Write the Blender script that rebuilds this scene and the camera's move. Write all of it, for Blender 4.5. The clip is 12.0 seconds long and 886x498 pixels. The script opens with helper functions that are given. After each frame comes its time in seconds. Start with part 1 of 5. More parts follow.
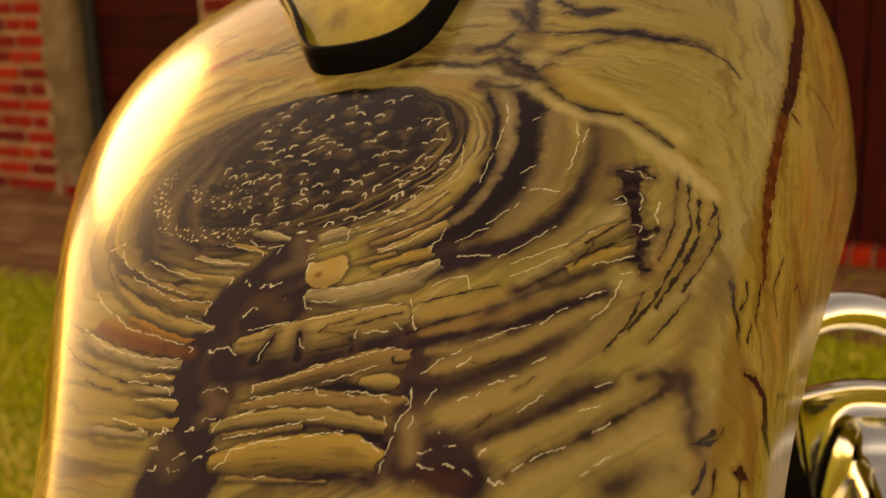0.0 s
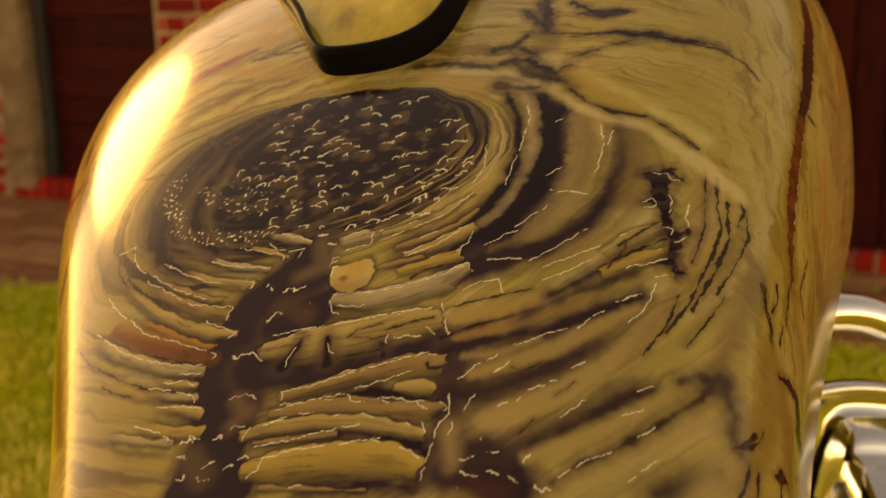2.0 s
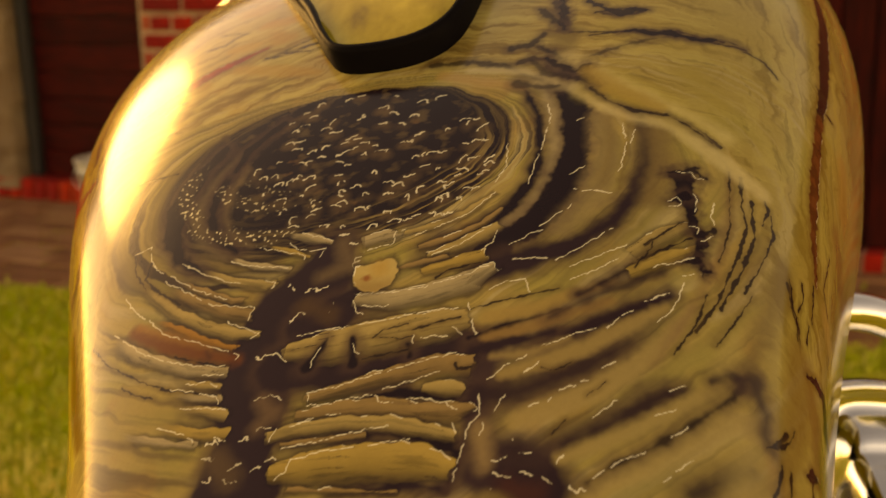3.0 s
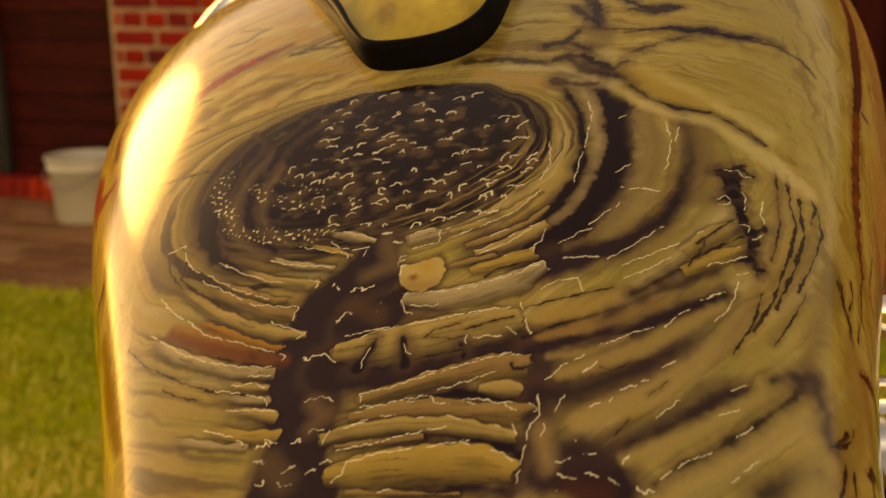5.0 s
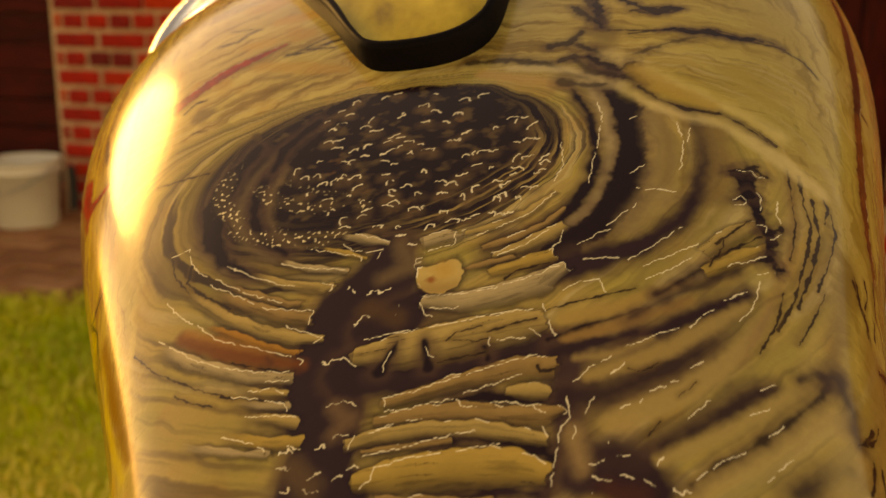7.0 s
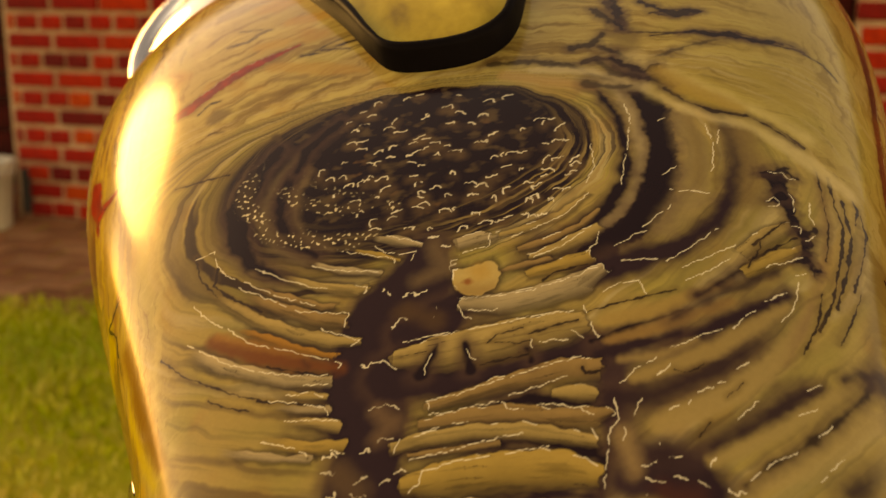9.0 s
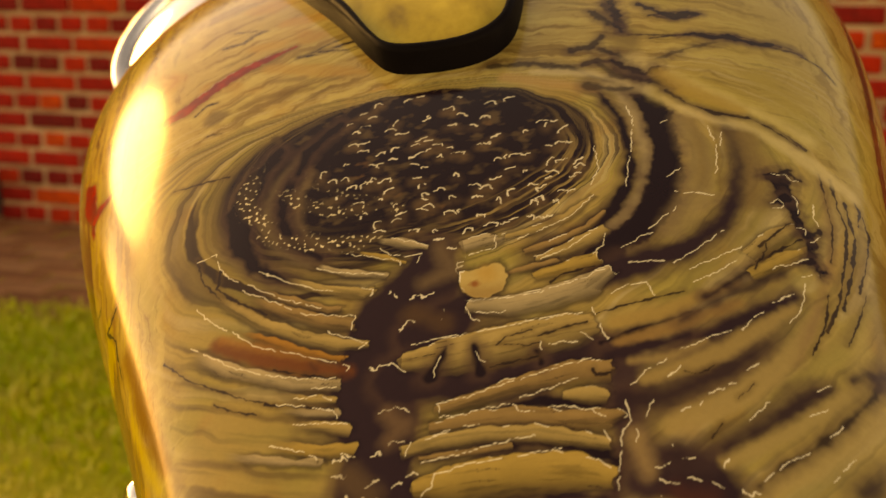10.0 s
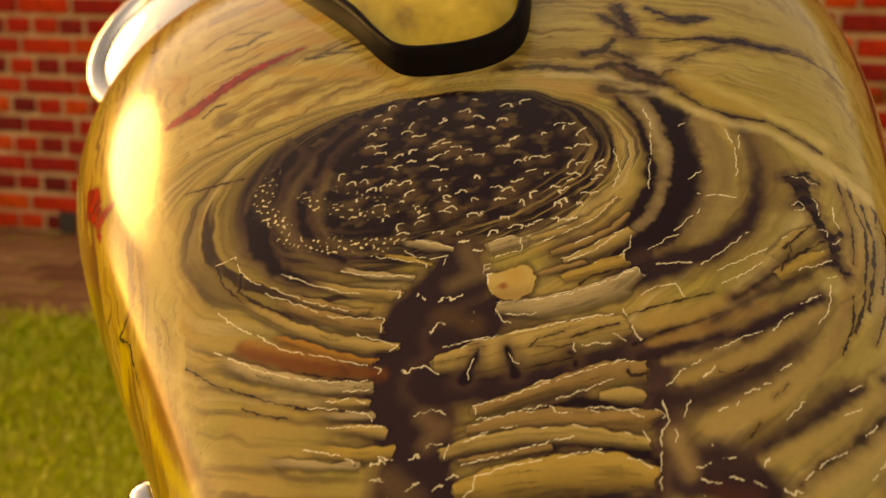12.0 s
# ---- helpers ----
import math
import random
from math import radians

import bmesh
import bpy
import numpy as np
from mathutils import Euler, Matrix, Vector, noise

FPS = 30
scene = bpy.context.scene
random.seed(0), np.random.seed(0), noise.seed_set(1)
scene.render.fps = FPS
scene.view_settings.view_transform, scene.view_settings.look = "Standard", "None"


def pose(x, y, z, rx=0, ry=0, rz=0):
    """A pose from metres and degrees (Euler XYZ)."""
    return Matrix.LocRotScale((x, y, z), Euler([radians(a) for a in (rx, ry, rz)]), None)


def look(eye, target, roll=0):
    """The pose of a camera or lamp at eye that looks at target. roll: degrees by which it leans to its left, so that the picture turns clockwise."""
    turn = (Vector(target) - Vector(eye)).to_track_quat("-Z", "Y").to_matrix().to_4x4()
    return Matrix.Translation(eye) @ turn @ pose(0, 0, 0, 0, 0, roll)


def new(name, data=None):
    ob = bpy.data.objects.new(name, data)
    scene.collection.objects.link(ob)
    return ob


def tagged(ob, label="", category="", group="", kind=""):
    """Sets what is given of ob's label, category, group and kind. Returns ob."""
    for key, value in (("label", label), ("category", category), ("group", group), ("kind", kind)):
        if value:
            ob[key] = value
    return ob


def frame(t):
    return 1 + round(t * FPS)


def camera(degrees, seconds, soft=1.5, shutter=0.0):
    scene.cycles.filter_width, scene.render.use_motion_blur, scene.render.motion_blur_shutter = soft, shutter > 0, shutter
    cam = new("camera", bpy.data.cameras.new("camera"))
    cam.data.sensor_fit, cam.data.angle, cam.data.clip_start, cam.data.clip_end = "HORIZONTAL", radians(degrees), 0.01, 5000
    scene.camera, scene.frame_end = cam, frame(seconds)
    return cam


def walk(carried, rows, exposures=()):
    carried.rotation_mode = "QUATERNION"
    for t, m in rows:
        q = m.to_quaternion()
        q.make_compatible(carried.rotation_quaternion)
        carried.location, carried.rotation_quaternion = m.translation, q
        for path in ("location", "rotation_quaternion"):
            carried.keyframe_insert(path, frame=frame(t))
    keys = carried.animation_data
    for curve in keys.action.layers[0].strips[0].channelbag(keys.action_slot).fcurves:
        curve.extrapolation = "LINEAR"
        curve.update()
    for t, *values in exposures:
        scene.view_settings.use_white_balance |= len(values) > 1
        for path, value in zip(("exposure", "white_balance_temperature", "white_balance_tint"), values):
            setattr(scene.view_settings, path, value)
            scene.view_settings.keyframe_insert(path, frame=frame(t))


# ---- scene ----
cam = camera(41.16, 12.0, soft=1.2)
cam.data.dof.use_dof = True
cam.data.dof.focus_distance = 0.495
cam.data.dof.aperture_fstop = 12.0
PATH = [
    (0, (0.0101, 0.0105, 1.0088), (-0.9512, 1.6991, 0.5350), -1.93),
    (0.5, (0.0018, 0.0081, 1.0087), (-0.9415, 1.7067, 0.5349), -1.77),
    (1, (-0.0060, 0.0058, 1.0089), (-0.9305, 1.7147, 0.5349), -1.68),
    (1.5, (-0.0136, 0.0035, 1.0089), (-0.9185, 1.7230, 0.5350), -1.57),
    (2, (-0.0222, 0.0011, 1.0086), (-0.9081, 1.7306, 0.5353), -1.45),
    (2.5, (-0.0307, -0.0014, 1.0083), (-0.9011, 1.7359, 0.5348), -1.36),
    (3, (-0.0394, -0.0039, 1.0081), (-0.8976, 1.7392, 0.5338), -1.32),
    (3.5, (-0.0481, -0.0067, 1.0083), (-0.8986, 1.7395, 0.5316), -1.25),
    (5.5, (-0.0798, -0.0151, 1.0074), (-0.8629, 1.7619, 0.5291), -0.87),
    (6, (-0.0871, -0.0171, 1.0070), (-0.8456, 1.7708, 0.5296), -0.79),
    (6.5, (-0.0951, -0.0193, 1.0068), (-0.8301, 1.7786, 0.5300), -0.70),
    (7, (-0.1036, -0.0215, 1.0065), (-0.8153, 1.7863, 0.5316), -0.56),
    (9, (-0.1373, -0.0308, 1.0053), (-0.7711, 1.8070, 0.5355), -0.08),
    (9.5, (-0.1447, -0.0326, 1.0048), (-0.7545, 1.8141, 0.5378), 0.10),
    (10, (-0.1518, -0.0344, 1.0048), (-0.7379, 1.8203, 0.5394), 0.17),
    (10.5, (-0.1598, -0.0367, 1.0047), (-0.7236, 1.8253, 0.5410), 0.31),
    (11, (-0.1680, -0.0386, 1.0042), (-0.7114, 1.8301, 0.5428), 0.43),
    (11.5, (-0.1761, -0.0408, 1.0043), (-0.6962, 1.8347, 0.5437), 0.53),
    (12, (-0.1845, -0.0434, 1.0037), (-0.6809, 1.8390, 0.5454), 0.72),
]
walk(cam, [(t, look(eye, target, roll)) for t, eye, target, roll in PATH], exposures=[(0, 1.53, 100000, 45), (9, 1.66, 100000, 45), (9.5, 1.73, 100000, 45), (12, 1.74, 100000, 45)])

# ---- world and sun ----
SUN_LEFT, SUN_UP = 66.0, 21.0      # degrees to the left of +y, degrees above the horizon
world = bpy.data.worlds.new("sky")
scene.world = world
world.use_nodes = True
wn = world.node_tree.nodes
sky = wn.new("ShaderNodeTexSky")
sky.sky_type = 'NISHITA'
sky.sun_disc = False
sky.sun_elevation = radians(SUN_UP)
sky.sun_rotation = radians(-SUN_LEFT)
sky.dust_density = 0.2
sky.air_density = 0.75
wn["Background"].inputs[1].default_value = 0.15
haze = wn.new("ShaderNodeMix")          # evening haze takes some of the blue
haze.data_type, haze.blend_type = 'RGBA', 'MULTIPLY'
haze.inputs["Factor"].default_value = 1.0
haze.inputs[7].default_value = (1.0, 1.0, 0.80, 1)
world.node_tree.links.new(sky.outputs[0], haze.inputs[6])
world.node_tree.links.new(haze.outputs[2], wn["Background"].inputs[0])
sun = new("sun", bpy.data.lights.new("sun", 'SUN'))
sun.data.energy = 0.74
sun.data.angle = radians(20)
sun.data.color = (1.0, 0.95, 0.46)
sun_from = Vector((-math.sin(radians(SUN_LEFT)) * math.cos(radians(SUN_UP)), math.cos(radians(SUN_LEFT)) * math.cos(radians(SUN_UP)), math.sin(radians(SUN_UP))))
sun.matrix_world = look(sun_from * 20, (0, 0, 0))


# ---- materials ----
class Mat:
    """A small builder round one node material."""

    def __init__(self, name, rough=0.5, metal=0.0, spec=0.5):
        self.m = bpy.data.materials.new(name)
        self.m.use_nodes = True
        self.n, self.l = self.m.node_tree.nodes, self.m.node_tree.links
        self.b = self.n["Principled BSDF"]
        self.b.inputs["Roughness"].default_value = rough
        self.b.inputs["Metallic"].default_value = metal
        self.b.inputs["Specular IOR Level"].default_value = spec

    def coords(self, scale=(1, 1, 1), kind="Object"):
        c, m = self.n.new("ShaderNodeTexCoord"), self.n.new("ShaderNodeMapping")
        m.inputs["Scale"].default_value = scale
        self.l.new(c.outputs[kind], m.inputs[0])
        return m.outputs[0]

    def noise(self, size, detail=4.0, rough=0.55, vec=None):
        t = self.n.new("ShaderNodeTexNoise")
        t.inputs["Scale"].default_value, t.inputs["Detail"].default_value, t.inputs["Roughness"].default_value = size, detail, rough
        if vec:
            self.l.new(vec, t.inputs[0])
        return t.outputs[0]

    def ramp(self, fac, stops):
        r = self.n.new("ShaderNodeValToRGB")
        e = r.color_ramp.elements
        while len(e) < len(stops):
            e.new(0.5)
        for i, (at, col) in enumerate(stops):
            e[i].position, e[i].color = at, (*col, 1) if len(col) == 3 else col
        self.l.new(fac, r.inputs[0])
        return r.outputs[0]

    def mix(self, a, b, fac, kind='MIX'):
        x = self.n.new("ShaderNodeMix")
        x.data_type, x.blend_type = 'RGBA', kind
        for sock, val in ((x.inputs["Factor"], fac), (x.inputs[6], a), (x.inputs[7], b)):
            if isinstance(val, (int, float)):
                sock.default_value = val
            elif isinstance(val, tuple):
                sock.default_value = (*val, 1)
            else:
                self.l.new(val, sock)
        return x.outputs[2]

    def bump(self, height, strength=0.3, dist=0.01):
        b = self.n.new("ShaderNodeBump")
        b.inputs["Strength"].default_value, b.inputs["Distance"].default_value = strength, dist
        self.l.new(height, b.inputs["Height"])
        self.l.new(b.outputs[0], self.b.inputs["Normal"])
        return self

    def colour(self, c):
        if isinstance(c, tuple):
            self.b.inputs["Base Color"].default_value = (*c, 1)
        else:
            self.l.new(c, self.b.inputs["Base Color"])
        return self

    def random(self):
        return self.n.new("ShaderNodeObjectInfo").outputs["Random"]


def brick_material():
    k = Mat("brick", rough=0.85, spec=0.25)
    v = k.coords((1, 1, 1), "Object")
    tone = k.ramp(k.random(), [(0.0, (0.14, 0.005, 0.005)), (0.22, (0.30, 0.008, 0.006)), (0.55, (0.43, 0.013, 0.007)), (0.85, (0.52, 0.028, 0.009)), (1.0, (0.60, 0.065, 0.014))])
    c = k.mix(tone, k.ramp(k.noise(26, 5, vec=v), [(0.35, (0.25, 0.12, 0.12)), (0.62, (1, 1, 1))]), 0.5, 'MULTIPLY')
    c = k.mix(c, (0.42, 0.33, 0.22), k.ramp(k.noise(9, 6, 0.65, vec=v), [(0.64, (0, 0, 0)), (0.82, (0.4, 0.4, 0.4))]))
    return k.colour(c).bump(k.noise(140, 5, vec=v), 0.6, 0.004).m


def mortar_material():
    k = Mat("mortar", rough=0.95, spec=0.15)
    v = k.coords()
    c = k.ramp(k.noise(7, 6, 0.6, vec=v), [(0.3, (0.27, 0.15, 0.095)), (0.55, (0.40, 0.25, 0.16)), (0.8, (0.54, 0.39, 0.26))])
    return k.colour(c).bump(k.noise(120, 5, vec=v), 0.7, 0.006).m


def plaster_material():
    k = Mat("plaster", rough=0.9, spec=0.2)
    v = k.coords()
    c = k.ramp(k.noise(5, 7, 0.65, vec=v), [(0.3, (0.10, 0.055, 0.03)), (0.5, (0.18, 0.11, 0.065)), (0.75, (0.27, 0.19, 0.12))])
    return k.colour(c).bump(k.noise(30, 6, vec=v), 0.8, 0.02).m


def board_material(name, lengthwise):
    k = Mat(name, rough=0.75, spec=0.12)
    v = k.coords(lengthwise)
    c = k.ramp(k.noise(6, 7, 0.6, vec=v), [(0.3, (0.018, 0.0010, 0.0009)), (0.55, (0.062, 0.0032, 0.0022)), (0.8, (0.13, 0.010, 0.005))])
    c = k.mix(c, k.ramp(k.random(), [(0, (0.55, 0.5, 0.5)), (1, (1, 1, 1))]), 0.8, 'MULTIPLY')
    return k.colour(c).bump(k.noise(14, 6, vec=v), 0.4, 0.004).m


def paver_material():
    k = Mat("paver", rough=0.9, spec=0.2)
    v = k.coords()
    tone = k.ramp(k.random(), [(0, (0.26, 0.095, 0.045)), (0.6, (0.37, 0.145, 0.068)), (1, (0.44, 0.20, 0.10))])
    c = k.mix(tone, k.ramp(k.noise(14, 6, vec=v), [(0.3, (0.45, 0.42, 0.40)), (0.65, (1, 1, 1))]), 0.7, 'MULTIPLY')
    return k.colour(c).bump(k.noise(90, 5, vec=v), 0.6, 0.005).m


def soil_material():
    k = Mat("lawn_ground", rough=1.0, spec=0.1)
    v = k.coords()
    c = k.ramp(k.noise(3.2, 7, 0.65, vec=v), [(0.3, (0.26, 0.30, 0.03)), (0.5, (0.36, 0.36, 0.045)), (0.7, (0.47, 0.39, 0.07)), (0.85, (0.50, 0.38, 0.11))])
    return k.colour(c).bump(k.noise(60, 6, vec=v), 1.0, 0.02).m


def blade_material():
    k = Mat("grass_blade", rough=0.6, spec=0.3)
    g = k.n.new("ShaderNodeNewGeometry").outputs["Random Per Island"]
    c = k.ramp(g, [(0.0, (0.34, 0.43, 0.035)), (0.4, (0.48, 0.50, 0.045)), (0.7, (0.62, 0.54, 0.08)), (1.0, (0.72, 0.58, 0.16))])
    c = k.mix(c, k.ramp(k.noise(1.7, 4, vec=k.coords()), [(0.35, (0.5, 0.72, 0.4)), (0.65, (1.15, 1.0, 0.9))]), 0.85, 'MULTIPLY')
    # near strip mixed to bright yellow: sunlight painted into the blade colour
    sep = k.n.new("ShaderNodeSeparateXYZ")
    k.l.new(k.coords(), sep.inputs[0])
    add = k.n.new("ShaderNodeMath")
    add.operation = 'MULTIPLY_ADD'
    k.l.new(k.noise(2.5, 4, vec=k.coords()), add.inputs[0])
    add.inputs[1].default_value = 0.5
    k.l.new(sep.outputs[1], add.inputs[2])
    sun_strip = k.n.new("ShaderNodeMapRange")
    sun_strip.inputs["From Min"].default_value, sun_strip.inputs["From Max"].default_value = 1.88, 2.12
    sun_strip.inputs["To Min"].default_value, sun_strip.inputs["To Max"].default_value = 0.85, 0.0
    k.l.new(add.outputs[0], sun_strip.inputs["Value"])
    c = k.mix(c, (0.72, 0.52, 0.14), sun_strip.outputs[0])
    return k.colour(c).m


def plain_material(name, colour, rough=0.4, metal=0.0, wear=0.35, grain=40):
    k = Mat(name, rough=rough, metal=metal)
    v = k.coords()
    c = k.mix(colour, k.ramp(k.noise(grain, 5, vec=v), [(0.3, (0.55, 0.55, 0.55)), (0.7, (1, 1, 1))]), wear, 'MULTIPLY')
    return k.colour(c).bump(k.noise(grain * 4, 4, vec=v), 0.08, 0.002).m


def tank_material():
    k = Mat("airbrushed_lacquer", rough=0.6, spec=0.0)
    a = k.n.new("ShaderNodeAttribute")
    a.attribute_name = "paint"
    v = k.coords()
    c = k.mix(a.outputs["Color"], k.ramp(k.noise(420, 3, vec=v), [(0.3, (0.86, 0.86, 0.86)), (0.7, (1, 1, 1))]), 0.5, 'MULTIPLY')
    k.colour(c)
    k.b.inputs["Coat Weight"].default_value = 1.0
    k.b.inputs["Coat Roughness"].default_value = 0.16
    k.b.inputs["Coat IOR"].default_value = 1.25
    peel = k.n.new("ShaderNodeBump")
    peel.inputs["Strength"].default_value, peel.inputs["Distance"].default_value = 0.05, 0.0015
    k.l.new(k.noise(70, 3, vec=v), peel.inputs["Height"])
    k.l.new(peel.outputs[0], k.b.inputs["Coat Normal"])
    return k.m


BRICK, MORTAR, PLASTER = brick_material(), mortar_material(), plaster_material()
BOARD_ACROSS, BOARD_UP = board_material("stained_board", (1.2, 8, 14)), board_material("stained_plank", (14, 8, 1.2))
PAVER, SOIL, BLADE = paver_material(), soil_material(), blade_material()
CHROME = plain_material("chrome", (0.70, 0.68, 0.66), 0.11, 1.0, 0.15, 12)
BLACK = plain_material("black_rubber", (0.006, 0.0045, 0.005), 0.38, 0.0, 0.5, 60)
BLACK.node_tree.nodes["Principled BSDF"].inputs["Specular IOR Level"].default_value = 0.05
BLACK.node_tree.nodes["Principled BSDF"].inputs["IOR"].default_value = 1.2
BLACK_PAINT = plain_material("black_enamel", (0.010, 0.010, 0.011), 0.25, 0.0, 0.4, 30)
WHITE_PLASTIC = plain_material("white_plastic", (0.50, 0.46, 0.38), 0.45, 0.0, 0.35, 9)
STEEL = plain_material("dull_steel", (0.35, 0.34, 0.33), 0.35, 1.0, 0.4, 30)
NEAR_BLACK = plain_material("near_black", (0.012, 0.009, 0.008), 0.7, 0.0, 0.5, 30)
LEAF = plain_material("leaf", (0.035, 0.09, 0.015), 0.5, 0.0, 0.5, 60)
TANK_PAINT = tank_material()


# ---- mesh helpers ----
def part(name, bm, material, parent=None, label="", smooth=False):
    me = bpy.data.meshes.new(name)
    bm.to_mesh(me)
    bm.free()
    me.materials.append(material)
    if smooth:
        me.polygons.foreach_set("use_smooth", [True] * len(me.polygons))
    ob = new(name, me)
    if parent:
        ob.parent = parent
    return tagged(ob, label) if label else ob


def shared(name, me, parent, m):
    ob = new(name, me)
    ob.parent = parent
    ob.matrix_local = m
    return ob


def add_box(bm, lo, hi, bevel=0.0):
    g = bmesh.ops.create_cube(bm, size=1.0)
    c, d = [(a + b) / 2 for a, b in zip(lo, hi)], [b - a for a, b in zip(lo, hi)]
    bmesh.ops.transform(bm, matrix=Matrix.Translation(c) @ Matrix.Diagonal((*d, 1)), verts=g["verts"])
    if bevel:
        edges = list({e for v in g["verts"] for e in v.link_edges})
        bmesh.ops.bevel(bm, geom=edges, offset=bevel, segments=1, affect='EDGES')
    return bm


def box(lo, hi, bevel=0.0):
    return add_box(bmesh.new(), lo, hi, bevel)


def lathe(profile, steps=48, bm=None, m=None):
    """Turns a profile of (radius, height) about z."""
    bm = bm or bmesh.new()
    rings = []
    for r, z in profile:
        ring = [bm.verts.new((r * math.cos(i * math.tau / steps), r * math.sin(i * math.tau / steps), z)) for i in range(steps)]
        rings.append(ring)
    for a, b in zip(rings, rings[1:]):
        for i in range(steps):
            bm.faces.new((a[i], a[(i + 1) % steps], b[(i + 1) % steps], b[i]))
    if m:
        bmesh.ops.transform(bm, matrix=m, verts=[v for r in rings for v in r])
    return bm


def tube(points, radius, steps=12, bm=None, squash=(1, 1)):
    """A round bar along points, rounded off between them."""
    bm = bm or bmesh.new()
    pts = [Vector(p) for p in points]
    fine = []
    for i in range(len(pts) - 1):
        p0, p1, p2, p3 = pts[max(i - 1, 0)], pts[i], pts[i + 1], pts[min(i + 2, len(pts) - 1)]
        for j in range(10):
            u = j / 10
            fine.append(0.5 * ((2 * p1) + (p2 - p0) * u + (2 * p0 - 5 * p1 + 4 * p2 - p3) * u * u + (3 * p1 - p0 - 3 * p2 + p3) * u ** 3))
    fine.append(pts[-1])
    rings, side = [], None
    for i, p in enumerate(fine):
        d = (fine[min(i + 1, len(fine) - 1)] - fine[max(i - 1, 0)]).normalized()
        side = (side - d * side.dot(d)).normalized() if side else d.orthogonal().normalized()
        up = d.cross(side)
        rings.append([bm.verts.new(p + radius * (squash[0] * side * math.cos(a) + squash[1] * up * math.sin(a))) for a in [k * math.tau / steps for k in range(steps)]])
    for a, b in zip(rings, rings[1:]):
        for i in range(steps):
            bm.faces.new((a[i], a[(i + 1) % steps], b[(i + 1) % steps], b[i]))
    bm.faces.new(rings[0][::-1])
    bm.faces.new(rings[-1])
    return bm


# ---- the tank's shape: rounded sections along a spine, in its own leaning frame ----
TANK_AT = Matrix.Translation((-0.241, 0.463, 0.899)) @ pose(0, 0, 0, 0, 0, 27.18) @ pose(0, 0, 0, 37.52, 0, 0) @ pose(0, 0, 0, 0, -14.62, 0)
MIDDLE, ROUND_TOP, ROUND_LOW = -0.0473, 3.597, 1.829


def tank_section(v):
    """Half width, height over and under the widest line, and the spine's height at v metres along the tank."""
    c = np.clip(v, -0.30, 0.36)
    return (0.197 + 0.3316 * c + 0.104 * c * c - 1.9608 * c ** 3, 0.1604 + 0.3152 * c + 0.3309 * c * c, 0.0367 - 0.0187 * c,
            0.0147 - 0.1195 * c - 0.2527 * c * c - 0.8933 * c ** 3)


def tank_top(f, v):
    """Points of the upper shell: f from -1 (left widest line) to 1, v metres along. Also the way round it from the spine."""
    w, h, _, zt = tank_section(v)
    th = np.linspace(0, np.pi / 2, 1500)
    a, b = w * np.sin(th) ** (2 / ROUND_TOP), h * np.cos(th) ** (2 / ROUND_TOP)
    arc = np.r_[0, np.cumsum(np.hypot(np.diff(a), np.diff(b)))]
    s = np.abs(f) * arc[-1]
    return MIDDLE + np.sign(f) * np.interp(s, arc, a), zt - h + np.interp(s, arc, b), np.sign(f) * s


def tank_point(s, v):
    """The place on the upper shell s metres round from the spine and v along, and its outward normal, in the tank's frame."""
    def at(s1, v1):
        w, h, _, zt = tank_section(v1)
        th = np.linspace(0, np.pi / 2, 1500)
        a, b = w * np.sin(th) ** (2 / ROUND_TOP), h * np.cos(th) ** (2 / ROUND_TOP)
        arc = np.r_[0, np.cumsum(np.hypot(np.diff(a), np.diff(b)))]
        return Vector((MIDDLE + math.copysign(float(np.interp(abs(s1), arc, a)), s1), v1, float(zt - h + np.interp(abs(s1), arc, b))))
    p = at(s, v)
    n = (at(s + 0.002, v) - at(s - 0.002, v)).cross(at(s, v + 0.002) - at(s, v - 0.002)).normalized()
    return p, n


# ---- the painting on the tank ----
def lattice(x, y, seed):
    """Smooth noise between about -1 and 1."""
    g = np.random.RandomState(seed).rand(256, 256) * math.tau
    gx, gy = np.cos(g), np.sin(g)
    xi, yi = np.floor(x).astype(int), np.floor(y).astype(int)
    fx, fy = x - xi, y - yi
    ux, uy = fx * fx * fx * (fx * (fx * 6 - 15) + 10), fy * fy * fy * (fy * (fy * 6 - 15) + 10)

    def corner(i, j):
        a, b = (xi + i) & 255, (yi + j) & 255
        return gx[a, b] * (fx - i) + gy[a, b] * (fy - j)
    low = corner(0, 0) * (1 - ux) + corner(1, 0) * ux
    high = corner(0, 1) * (1 - ux) + corner(1, 1) * ux
    return 1.5 * (low * (1 - uy) + high * uy)


def rough(x, y, seed, octaves=4, gain=0.5):
    total, amount = 0, 1.0
    for o in range(octaves):
        total = total + amount * lattice(x * 2 ** o + 17.3 * o, y * 2 ** o - 9.1 * o, seed + o)
        amount *= gain
    return total


def ease(lo, hi, x):
    t = np.clip((x - lo) / (hi - lo), 0, 1)
    return t * t * (3 - 2 * t)


